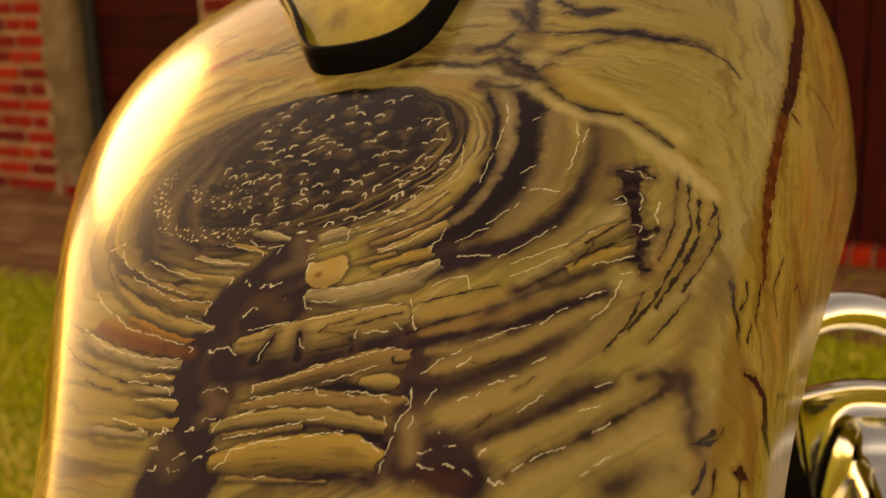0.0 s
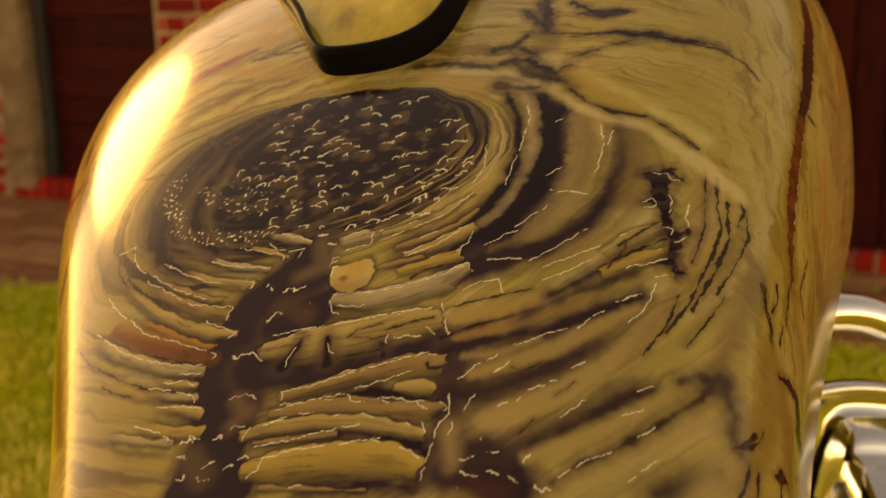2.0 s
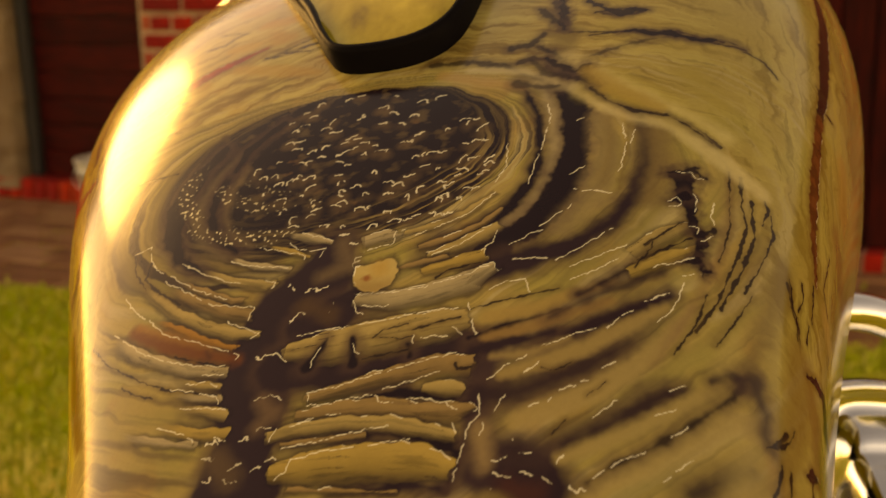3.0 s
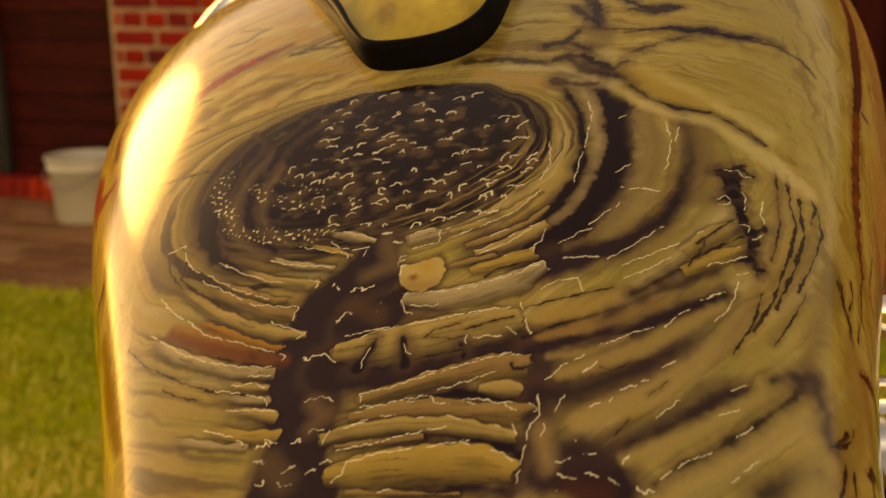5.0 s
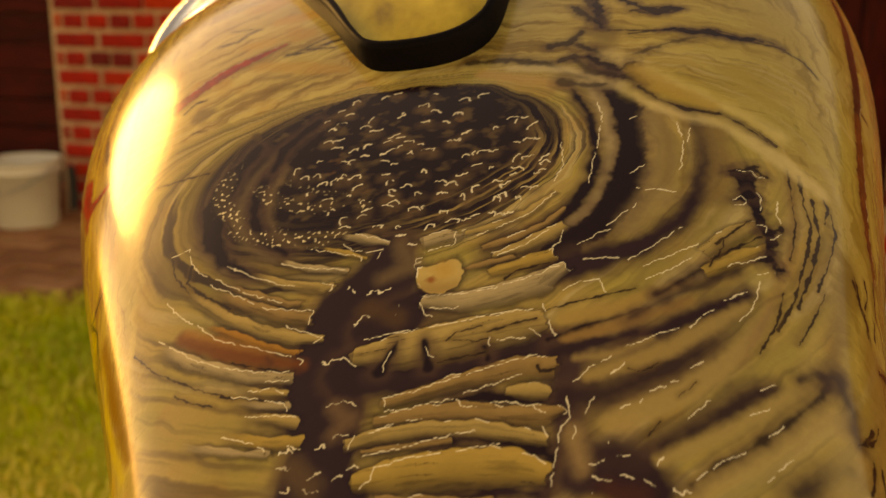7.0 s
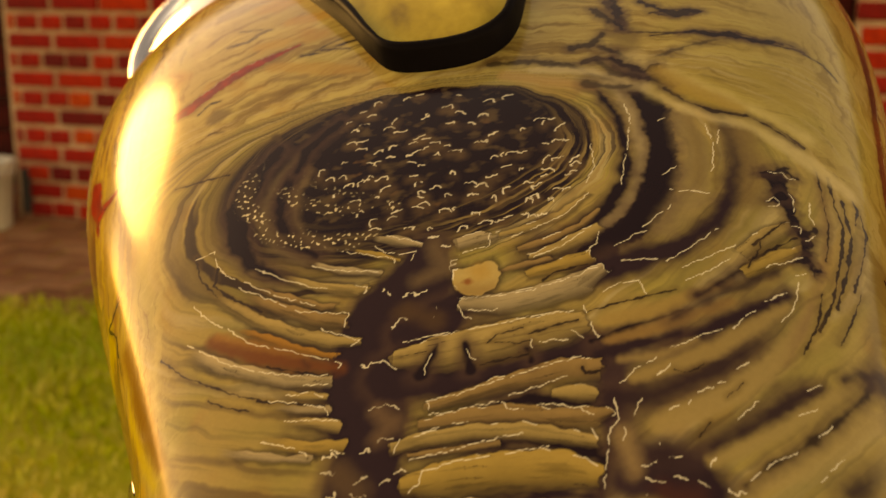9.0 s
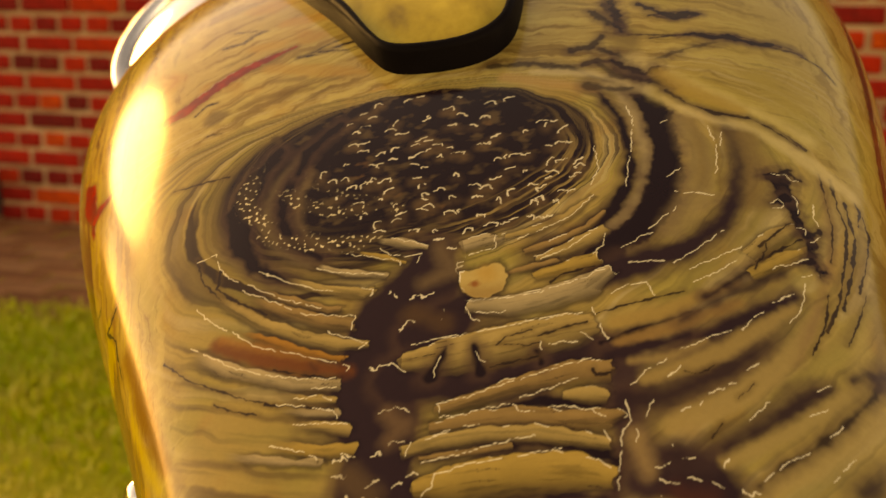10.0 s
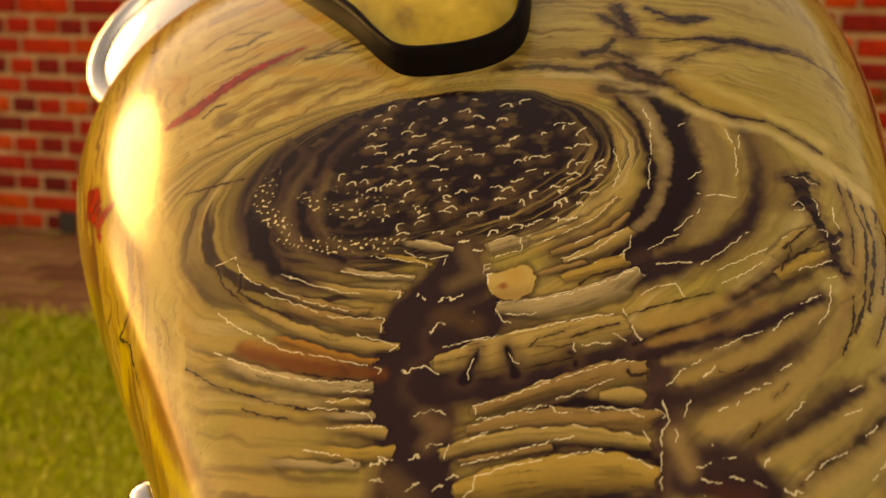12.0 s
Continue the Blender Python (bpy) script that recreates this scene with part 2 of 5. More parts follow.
def ring_number(s, v):
    """Which of the nested, lop-sided growth rings a point lies on: 0 is the rim of the dark eye, 1 the outermost."""
    lo, hi = np.full(s.shape, -0.60), np.full(s.shape, 2.6)
    for _ in range(22):
        k = (lo + hi) / 2
        dx, dy = s - (-3.6 - 1.4 * k), v - (4.1 - 5.2 * k)
        ax = np.where(dx > 0, 9.3 + 11.5 * k, 8.0 + 13.0 * k)
        ay = np.where(dy > 0, 5.7 + 6.0 * k, 5.4 + 8.6 * k)
        p = np.where(dy > 0, 2.1, 2.1 - 0.75 * np.clip(k * 1.6, 0, 1))
        inside = (np.abs(dx) / ax) ** p + (np.abs(dy) / ay) ** p < 1
        hi, lo = np.where(inside, k, hi), np.where(inside, lo, k)
    return (lo + hi) / 2


TAN, GOLD, OCHRE, GREY_TAN = (0.34, 0.235, 0.088), (0.34, 0.220, 0.062), (0.26, 0.158, 0.062), (0.34, 0.26, 0.140)
ORANGE, RUST, BROWN, PURPLE = (0.32, 0.14, 0.032), (0.17, 0.045, 0.013), (0.062, 0.033, 0.020), (0.060, 0.030, 0.027)
RED, RED_BROWN, UMBER, INK = (0.25, 0.011, 0.003), (0.125, 0.036, 0.013), (0.030, 0.012, 0.009), (0.0120, 0.0040, 0.0062)
IVORY = (0.80, 0.74, 0.52)


class Canvas:
    """Airbrush and pen on the tank's skin; places and widths in centimetres round it and along it."""

    def __init__(self, s, v, base):
        self.s, self.v, self.base, self.count = s, v, base, 0
        self.lines = np.ascontiguousarray(v[:, 0])
        self.waver = rough(s * 1.1, v * 1.1, 201, 2)
        self.jag_s, self.jag_v = rough(s * 2.6, v * 2.6, 205, 2), rough(s * 2.6 + 50, v * 2.6, 209, 2)

    def window(self, pts, pad):
        xs, ys = [p[0] for p in pts], [p[1] for p in pts]
        r = slice(int(np.searchsorted(self.lines, min(ys) - pad)), int(np.searchsorted(self.lines, max(ys) + pad)))
        near = self.s[r]
        cols = np.nonzero((near.max(0) > min(xs) - pad) & (near.min(0) < max(xs) + pad))[0]
        return r, slice(int(cols[0]), int(cols[-1]) + 1)

    def brush(self, pts, pad, shake=0.0, width=None):
        """For a window round the stroke: distance outside its edge, side (up is positive), half width, way along it."""
        pts = [p if len(p) == 3 else (p[0], p[1], width or 0.1) for p in pts]
        at = self.window(pts, pad + max(p[2] for p in pts))
        s, v = self.s[at] + shake * self.jag_s[at], self.v[at] + shake * self.jag_v[at]
        edge, side, half, way = np.full(s.shape, 99.0), np.zeros(s.shape), np.full(s.shape, 0.1), np.zeros(s.shape)
        done = 0.0
        for (x0, y0, w0), (x1, y1, w1) in zip(pts, pts[1:]):
            dx, dy = x1 - x0, y1 - y0
            size = math.hypot(dx, dy) + 1e-6
            t = np.clip(((s - x0) * dx + (v - y0) * dy) / size ** 2, 0, 1)
            h = (w0 + (w1 - w0) * t) / 2
            d = np.hypot(s - x0 - t * dx, v - y0 - t * dy) - h
            best = d < edge
            edge, half, way = np.where(best, d, edge), np.where(best, h, half), np.where(best, done + t * size, way)
            side = np.where(best, (dx * (v - y0) - dy * (s - x0)) / size, side)
            done += size
        self.count += 1
        return at, edge, side, half, way, done

    def blend(self, at, colour, amount):
        a = amount[..., None]
        self.base[at] = self.base[at] * (1 - a) + np.array(colour) * a

    def soft(self, pts, colour, strength=0.6, fade=0.4):
        at, edge, *_ = self.brush(pts, fade + 0.3, 0.05)
        self.blend(at, colour, ease(fade, -fade, edge + 0.25 * fade * self.waver[at]) * strength)

    def dark(self, pts, fade=0.2, strength=1.0, shake=0.035):
        at, edge, *_ = self.brush(pts, 1.2, shake)
        edge = edge + 0.14 * self.waver[at] + 0.03 * self.jag_s[at] * (fade < 0.25)
        self.blend(at, (0.070, 0.034, 0.024), ease(0.45 + 1.4 * fade, -0.05, edge) * 0.70 * strength)
        self.blend(at, INK if fade < 0.22 else (0.026, 0.011, 0.014), ease(fade * 0.8, -fade * 0.6 - 0.03, edge) * strength)

    def plank(self, pts, colour, fade_in=0.0):
        at, edge, side, half, way, size = self.brush(pts, 0.5, 0.022)
        seed = 300 + self.count
        # broken straight across at both ends, its edges chipped
        for (x0, y0, _), (x1, y1, _) in ((pts[1], pts[0]), (pts[-2], pts[-1])):
            far = math.hypot(x1 - x0, y1 - y0)
            over = ((self.s[at] - x1) * (x1 - x0) + (self.v[at] - y1) * (y1 - y0)) / far
            edge = np.maximum(edge, over + 0.16 * self.jag_s[at] + 0.12 * self.waver[at])
        edge = edge + 0.05 * self.waver[at] + 0.07 * rough(way * 1.3, side * 0.25 + seed, seed, 2)
        self.blend(at, INK, ease(0.24, -0.02, edge) * ease(-0.01, fade_in + 0.01, way) * 0.62)
        q = side / (half + 1e-6)
        body = ease(0.035, -0.035, edge) * ease(-0.01, fade_in + 0.01, way)
        lower = ease(-1.05, -0.15, q)
        grain = rough(side * 4.2 + 9, way * 0.45, seed, 3)
        tone = 0.66 + 0.48 * ease(-0.7, 0.8, q) - 0.28 * ease(0.0, 0.7, grain) + 0.10 * rough(way * 0.7, side * 0.6, seed + 5, 2)
        a = (body * (0.15 + 0.85 * lower))[..., None]
        self.base[at] = self.base[at] * (1 - a) + np.array(colour) * tone[..., None] * a
        # a fine crack or two with the grain
        self.blend(at, UMBER, ease(0.05, 0.015, np.abs(grain - 0.42)) * body * ease(0.05, 0.4, rough(way * 0.5, side * 0.3, seed + 7, 2)) * 0.55)
        # scratched ivory on the upper edge and the broken end
        tip = np.maximum(ease(0.10, 0.5, q), ease(size - 0.06, size, way) * 0.8)
        keep = ease(0.18, 0.30, rough(way * 0.9, side * 0.2, seed + 9, 2))
        self.blend(at, IVORY, ease(0.036, 0.012, np.abs(edge + 0.012)) * tip * keep * (fade_in == 0) * 0.65)

    def pale(self, pts, width=0.034, shake=0.07):
        at, edge, side, half, way, size = self.brush(pts, 0.3, shake, width)
        breaks = ease(-0.62, -0.45, rough(way * 1.4, way * 0.0 + self.count * 3.7, 401, 2))
        self.blend(at, IVORY, ease(0.022, -0.016, edge) * breaks * 0.80)

    def crack(self, pts, width=0.1):
        at, edge, side, half, way, size = self.brush(pts, 0.5, 0.06, width)
        thick = 0.5 * width * rough(way * 1.3, way * 0.0 + self.count * 2.3, 421, 2)
        self.blend(at, (0.11, 0.06, 0.02), ease(0.28, 0.0, edge) * 0.35)
        self.blend(at, (0.022, 0.011, 0.008), ease(0.03, -0.03, edge + thick) * 0.95)

    def gash(self, pts, colour):
        at, edge, side, half, way, size = self.brush(pts, 0.6, 0.09)
        self.blend(at, (0.14, 0.065, 0.018), ease(0.40, 0.0, edge) * 0.55)
        edge = edge + 0.06 * self.waver[at]
        tone = 0.75 + 0.5 * ease(-0.5, 0.6, rough(way * 1.1, side * 1.5, 441 + self.count, 3))
        a = ease(0.05, -0.05, edge)[..., None]
        self.base[at] = self.base[at] * (1 - a) + np.array(colour) * tone[..., None] * a
        self.blend(at, IVORY, ease(0.035, 0.01, np.abs(edge)) * ease(0.2, 0.6, side / (half + 1e-6)) * ease(0.0, 0.2, rough(way, side, 450, 2)) * 0.35)

    def knot(self, place):
        x, y = place
        at = self.window([place], 2.0)
        s, v = self.s[at] + 0.08 * self.jag_s[at], self.v[at] + 0.08 * self.jag_v[at]
        d = np.maximum(np.hypot((s - x) / 1.05, (v - y) / 1.12) - 0.92, (v - y - 0.62) * 0.9 - 0.12 * (s - x))
        self.blend(at, INK, ease(0.30, 0.0, d) * 0.7)
        self.blend(at, (0.47, 0.33, 0.12), ease(0.05, -0.04, d))
        self.blend(at, (0.46, 0.25, 0.06), ease(0.75, 0.1, np.hypot(s - x - 0.2, v - y - 0.25)) * 0.6)
        self.blend(at, (0.24, 0.12, 0.04), ease(0.1, -0.9, v - y + 0.2 * (s - x)) * ease(0.1, -0.1, d) * 0.6)
        self.blend(at, (0.26, 0.05, 0.012), ease(0.26, 0.05, np.hypot((s - x + 0.38) / 1.3, v - y + 0.20)) * 0.8)
        self.blend(at, IVORY, ease(0.045, 0.015, np.abs(d)) * ease(0.1, -0.3, s - x) * ease(0.0, 0.15, rough(s * 1.5, v * 1.5, 461, 2)) * 0.85)

    def scraps(self, places):
        """Small scalloped curls, pale on top with a brown cloud under each."""
        rnd = random.Random(self.count)
        for x, y in places:
            wide, tall, turn = rnd.uniform(0.18, 0.56), rnd.uniform(0.0, 0.13), rnd.uniform(-0.35, 0.45)
            n = rnd.choice((4, 5, 6, 7))
            pts = []
            for i in range(n):
                t = i / (n - 1) * 2 - 1
                dx, dy = t * wide / 2, tall * (1 - t * t) + rnd.uniform(-0.05, 0.05)
                pts.append((x + dx - turn * dy, y + dy + turn * dx))
            if rnd.random() < 0.5:
                end = pts[-1] if rnd.random() < 0.6 else pts[0]
                hook = (end[0] + rnd.uniform(-0.06, 0.06), end[1] - rnd.uniform(0.10, 0.24))
                pts = pts + [hook] if end is pts[-1] else [hook] + pts
            mid = [(px, py - 0.24, wide * 0.75) for px, py in pts[::2]]
            if len(mid) > 1 and rnd.random() < 0.75:
                self.soft(mid, (0.115, 0.065, 0.032), rnd.uniform(0.4, 1.0), 0.34)
            self.pale(pts, rnd.uniform(0.040, 0.072))


def artwork(c):
    # brown undercoat beneath the planks
    c.soft([(-9.61, -1.32, 1.48), (-8.08, -4.66, 3.05), (-7.19, -7.51, 2.90), (-7.35, -9.61, 1.78)], BROWN, 0.45, 0.9)
    c.soft([(-0.60, -3.89, 1.32), (0.00, -7.60, 2.82), (0.00, -10.72, 3.31), (-1.04, -13.19, 2.45)], BROWN, 0.75, 0.8)
    c.soft([(2.31, -2.74, 2.26), (4.21, -2.89, 2.24)], BROWN, 0.7, 0.5)
    # rings beside the eye
    c.soft([(-7.29, 5.24, 0.49), (-7.91, 3.84, 0.52), (-8.01, 2.34, 0.40), (-7.61, 1.03, 0.31), (-6.36, -0.28, 0.23)], (0.16, 0.10, 0.05), 0.65, 0.25)
    c.soft([(-7.27, 7.16, 0.27), (-8.72, 5.36, 0.45), (-9.33, 3.90, 0.55), (-9.47, 2.42, 0.59), (-8.90, 0.76, 0.57), (-7.65, -0.57, 0.45)], (0.15, 0.10, 0.05), 0.65, 0.30)
    c.dark([(-8.74, 7.43, 0.58), (-10.06, 5.69, 1.09), (-10.74, 3.77, 1.37), (-10.80, 1.92, 1.03), (-10.00, 0.04, 0.56), (-8.53, -1.29, 0.34)], 0.18)
    c.dark([(-8.13, 5.14, 0.41), (-8.66, 3.73, 0.52), (-8.66, 2.20, 0.45), (-8.20, 0.76, 0.36), (-7.00, -0.43, 0.23)], 0.18)
    c.dark([(-5.73, 8.42, 0.48), (-7.39, 6.90, 0.55), (-7.88, 5.45, 0.40)], 0.18)
    c.soft([(7.42, 6.89, 0.57), (7.76, 4.61, 0.78), (7.64, 1.85, 0.83), (6.90, -0.35, 0.93), (5.76, -1.63, 1.05), (4.88, -2.08, 0.64)], GREY_TAN, 0.8, 0.3)
    c.dark([(8.54, 6.35, 1.22), (8.70, 4.38, 1.29), (8.54, 2.41, 1.12), (8.14, 0.62, 1.50), (7.46, -1.01, 1.50), (6.58, -2.16, 1.37), (5.36, -2.86, 1.10), (4.23, -3.61, 1.20)], 0.14, 1.0, 0.11)
    c.dark([(6.50, 6.94, 0.17), (7.03, 4.81, 0.26), (6.96, 2.40, 0.34), (6.41, 0.30, 0.48), (5.40, -1.13, 0.56), (4.07, -1.94, 0.52), (2.61, -2.32, 0.39)], 0.16)
    c.dark([(11.52, 4.27, 0.23), (11.70, 2.66, 0.49), (11.47, 0.82, 0.58), (10.73, -1.21, 0.59), (9.58, -2.73, 0.60), (7.98, -3.75, 0.83), (6.34, -4.10, 1.15), (4.95, -4.34, 1.21), (3.89, -4.55, 0.91)], 0.35)
    c.soft([(9.81, 3.93, 1.29), (9.73, 1.04, 1.34), (8.90, -1.12, 1.57), (7.47, -2.69, 1.12)], (0.23, 0.155, 0.075), 0.65, 0.4)
    c.soft([(10.18, 3.86, 0.35), (9.97, 1.75, 0.43), (9.47, -0.35, 0.37)], (0.18, 0.11, 0.035), 0.5, 0.4)
    c.soft([(10.99, 3.53, 0.15), (10.70, 1.64, 0.20), (10.10, -0.80, 0.19)], (0.14, 0.08, 0.025), 0.6, 0.2)
    c.soft([(12.20, 2.62, 1.41), (12.21, 0.41, 1.50), (11.46, -1.61, 1.15)], (0.19, 0.12, 0.045), 0.75, 0.5)
    # the dark trunk and what runs out of it
    c.dark([(-2.19, -1.53, 1.74), (-2.84, -3.32, 2.87), (-4.17, -4.68, 3.27), (-4.87, -6.42, 3.25), (-5.26, -8.00, 3.27), (-5.29, -9.33, 2.94), (-5.30, -10.86, 2.39), (-5.67, -12.01, 2.80), (-5.54, -12.98, 3.70)], 0.22)
    c.dark([(-1.21, -4.36, 0.78), (-1.96, -5.24, 1.80), (-3.23, -5.81, 1.81)], 0.25)
    c.dark([(-4.16, -7.72, 2.14), (-2.37, -8.46, 1.24), (-0.66, -8.53, 0.82), (1.15, -8.38, 0.82), (2.94, -8.16, 0.98), (3.55, -7.97, 1.17), (4.01, -9.01, 1.18), (3.84, -10.29, 0.67), (3.51, -11.47, 0.42), (3.14, -12.85, 0.32), (2.82, -13.94, 0.28), (2.52, -14.56, 0.30)], 0.28)
    c.dark([(3.87, -13.96, 1.35), (4.86, -13.91, 2.02), (5.66, -14.34, 2.10), (6.11, -15.08, 1.44)], 0.4)
    c.dark([(3.84, -12.75, 0.47), (5.00, -12.96, 0.69), (5.93, -13.36, 0.45)], 0.5, 0.5)
    c.soft([(3.71, -10.51, 1.05), (4.12, -12.08, 1.00), (3.65, -14.10, 1.19)], PURPLE, 0.5, 0.7)
    # broad airbrushed gaps between the long boards
    c.soft([(3.92, -10.56, 2.99), (6.32, -9.74, 3.78), (8.48, -9.30, 3.69), (11.01, -7.49, 1.43)], PURPLE, 0.62, 0.7)
    c.soft([(6.34, -13.20, 1.34), (8.46, -12.43, 1.34), (10.75, -11.27, 1.11)], PURPLE, 0.55, 0.6)
    c.dark([(3.80, -10.59, 0.90), (5.34, -10.69, 0.65), (6.85, -10.25, 0.74), (8.17, -9.78, 0.54), (9.47, -9.09, 0.19)], 0.4, 0.85)
    c.dark([(6.28, -8.73, 0.31), (7.62, -8.23, 0.58), (8.97, -7.90, 0.63), (10.27, -7.31, 0.57), (11.38, -6.86, 0.26)], 0.25)
    c.dark([(3.65, -8.45, 0.54), (5.06, -8.32, 0.64), (6.14, -8.26, 0.32), (6.80, -8.09, 0.16)], 0.25)
    c.dark([(3.52, -7.76, 0.14), (4.73, -7.56, 0.17), (5.96, -7.34, 0.14), (7.19, -7.04, 0.11)], 0.12)
    c.dark([(6.73, -13.21, 0.18), (8.65, -12.48, 0.31), (10.03, -11.68, 0.54), (11.19, -11.22, 0.18)], 0.30, 0.85)
    c.soft([(4.74, -9.80, 0.46), (6.36, -9.49, 0.71), (7.89, -9.08, 0.75), (9.55, -8.22, 0.70), (11.13, -7.41, 0.45)], (0.32, 0.215, 0.08), 0.85, 0.22)
    c.soft([(5.25, -11.94, 0.81), (6.62, -11.61, 1.04), (8.13, -11.10, 1.07), (9.60, -10.15, 0.89), (10.92, -8.98, 0.69), (12.13, -7.49, 0.47)], (0.34, 0.235, 0.09), 0.88, 0.28)
    c.soft([(6.62, -13.82, 0.48), (8.07, -13.35, 0.57), (9.58, -12.75, 0.61), (10.98, -12.05, 0.65), (12.66, -11.10, 0.43)], (0.34, 0.24, 0.09), 0.88, 0.25)
    c.soft([(7.61, -15.14, 0.66), (9.37, -14.53, 0.95), (11.23, -13.50, 1.02), (12.99, -12.40, 1.03), (14.07, -12.64, 1.29)], (0.36, 0.255, 0.10), 0.85, 0.30)
    c.soft([(4.27, -6.92, 0.56), (6.14, -6.84, 0.67), (7.73, -6.42, 0.61), (9.24, -6.01, 0.45)], (0.34, 0.215, 0.07), 0.85, 0.18)
    c.soft([(4.15, -7.90, 0.33), (5.79, -7.75, 0.54), (7.35, -7.35, 0.60), (9.06, -6.91, 0.49)], (0.28, 0.155, 0.055), 0.85, 0.18)
    c.soft([(4.44, -8.89, 0.26), (5.82, -8.99, 0.42), (7.36, -8.54, 0.21)], (0.30, 0.20, 0.08), 0.8, 0.2)
    c.soft([(3.81, -12.14, 0.67), (3.93, -13.58, 0.66)], (0.30, 0.19, 0.085), 0.75, 0.35)
    c.dark([(7.48, -14.84, 0.08), (8.47, -14.22, 0.10), (9.54, -13.82, 0.13), (10.70, -13.13, 0.18), (12.00, -12.26, 0.20), (13.17, -11.38, 0.20), (13.65, -10.82, 0.26)], 0.2, 0.85)
    c.dark([(10.99, -15.53, 0.54), (12.08, -14.99, 0.43), (13.34, -14.36, 0.16)], 0.5, 0.8)
    c.dark([(7.94, -6.46, 0.11), (9.66, -5.53, 0.22), (10.65, -5.09, 0.22)], 0.2)
    c.dark([(6.71, -7.38, 0.13), (8.58, -6.56, 0.27), (9.98, -6.15, 0.38), (11.21, -5.65, 0.22)], 0.25, 0.7)
    c.dark([(12.41, -10.78, 0.18), (13.10, -10.41, 0.32), (13.73, -10.56, 0.51), (14.24, -10.31, 0.32)], 0.25, 0.85)
    c.dark([(14.23, -10.51, 0.56), (14.31, -11.29, 0.43), (14.52, -11.95, 0.37), (14.27, -12.71, 0.36), (14.51, -13.45, 0.24)], 0.4, 0.7)
    c.dark([(-0.37, -9.87, 0.16), (0.80, -9.92, 0.41), (2.07, -10.24, 0.40), (2.87, -10.54, 0.15)], 0.14)
    c.dark([(-3.52, -11.33, 0.20), (-2.25, -11.45, 0.17), (0.00, -11.61, 0.15), (1.16, -11.88, 0.34), (2.27, -12.34, 0.45), (2.97, -12.95, 0.44)], 0.18)
    c.dark([(-0.35, -14.02, 0.15), (0.51, -13.91, 0.50), (1.49, -14.10, 0.44), (2.25, -14.33, 0.35)], 0.25)
    # planks at the near side of the trunk
    c.plank([(-4.55, -0.09, 0.34), (-3.43, -0.62, 0.60), (-2.34, -1.16, 0.26)], GREY_TAN, 0.4)
    c.plank([(-5.46, -0.56, 0.20), (-4.44, -1.12, 0.38), (-3.49, -1.71, 0.19)], GOLD, 0.4)
    c.plank([(-7.25, -0.87, 0.26), (-5.94, -1.63, 0.45), (-4.38, -2.20, 0.32)], GREY_TAN, 0.4)
    c.plank([(-8.82, -1.06, 0.31), (-6.93, -2.29, 0.56), (-5.40, -2.96, 0.58), (-4.87, -2.88, 0.34)], TAN, 1.6)
    c.plank([(-10.03, -1.26, 0.24), (-8.48, -2.39, 0.47), (-6.88, -3.42, 0.36), (-6.19, -3.50, 0.26)], OCHRE, 1.6)
    c.plank([(-10.58, -1.45, 0.29), (-8.70, -2.92, 0.63), (-7.12, -3.98, 0.70), (-5.81, -4.46, 0.72)], OCHRE, 1.6)
    c.plank([(-11.95, -0.90, 0.47), (-9.75, -3.20, 0.63), (-8.09, -4.48, 0.66), (-6.56, -5.34, 0.69), (-5.35, -5.66, 0.30)], TAN, 1.6)
    c.plank([(-10.99, -3.18, 0.22), (-9.12, -4.45, 0.44), (-7.78, -5.43, 0.44), (-6.36, -6.15, 0.38)], ORANGE, 1.6)
    c.soft([(-11.82, -3.58, 0.71), (-9.60, -5.13, 1.03), (-8.00, -6.10, 0.94), (-6.18, -6.80, 0.50)], RUST, 0.9, 0.30)
    c.soft([(-11.55, -3.39, 0.34), (-9.36, -4.73, 0.39), (-7.53, -5.77, 0.27)], (0.34, 0.14, 0.035), 0.6, 0.25)
    c.soft([(-7.98, -6.44, 0.28), (-6.75, -6.96, 0.28), (-6.23, -6.93, 0.24)], (0.07, 0.02, 0.012), 0.7, 0.2)
    c.soft([(-7.71, -6.01, 0.23), (-7.49, -6.30, 0.18)], (0.06, 0.02, 0.012), 0.7, 0.2)
    c.plank([(-13.26, -3.38, 0.55), (-11.23, -5.13, 0.78), (-8.46, -6.78, 0.60), (-6.66, -7.32, 0.56)], GREY_TAN, 1.6)
    c.plank([(-9.20, -7.03, 0.32), (-7.92, -7.64, 0.38), (-6.90, -7.97, 0.33)], TAN, 1.6)
    c.plank([(-9.27, -7.78, 0.27), (-7.88, -8.30, 0.38), (-6.75, -8.60, 0.38)], GREY_TAN, 1.6)
    c.plank([(-8.84, -8.53, 0.32), (-7.36, -9.08, 0.47), (-6.30, -9.51, 0.66)], TAN, 1.6)
    c.plank([(-9.80, -9.11, 0.50), (-7.79, -10.11, 0.61), (-6.11, -10.42, 0.67)], GOLD, 1.6)
    c.plank([(-11.72, -9.02, 0.41), (-8.97, -10.18, 0.35), (-7.52, -10.63, 0.35)], GREY_TAN, 1.6)
    # planks at the far side of the trunk
    c.plank([(-0.95, -1.47, 0.68), (0.32, -1.35, 0.87), (0.43, -1.19, 0.38)], GREY_TAN)
    c.plank([(0.81, -1.40, 0.27), (1.95, -1.31, 0.47), (3.46, -0.96, 0.47), (4.82, -0.00, 0.27)], TAN)
    c.plank([(1.41, -2.43, 0.33), (2.86, -2.22, 0.46), (4.33, -1.71, 0.39), (5.07, -1.05, 0.19)], OCHRE)
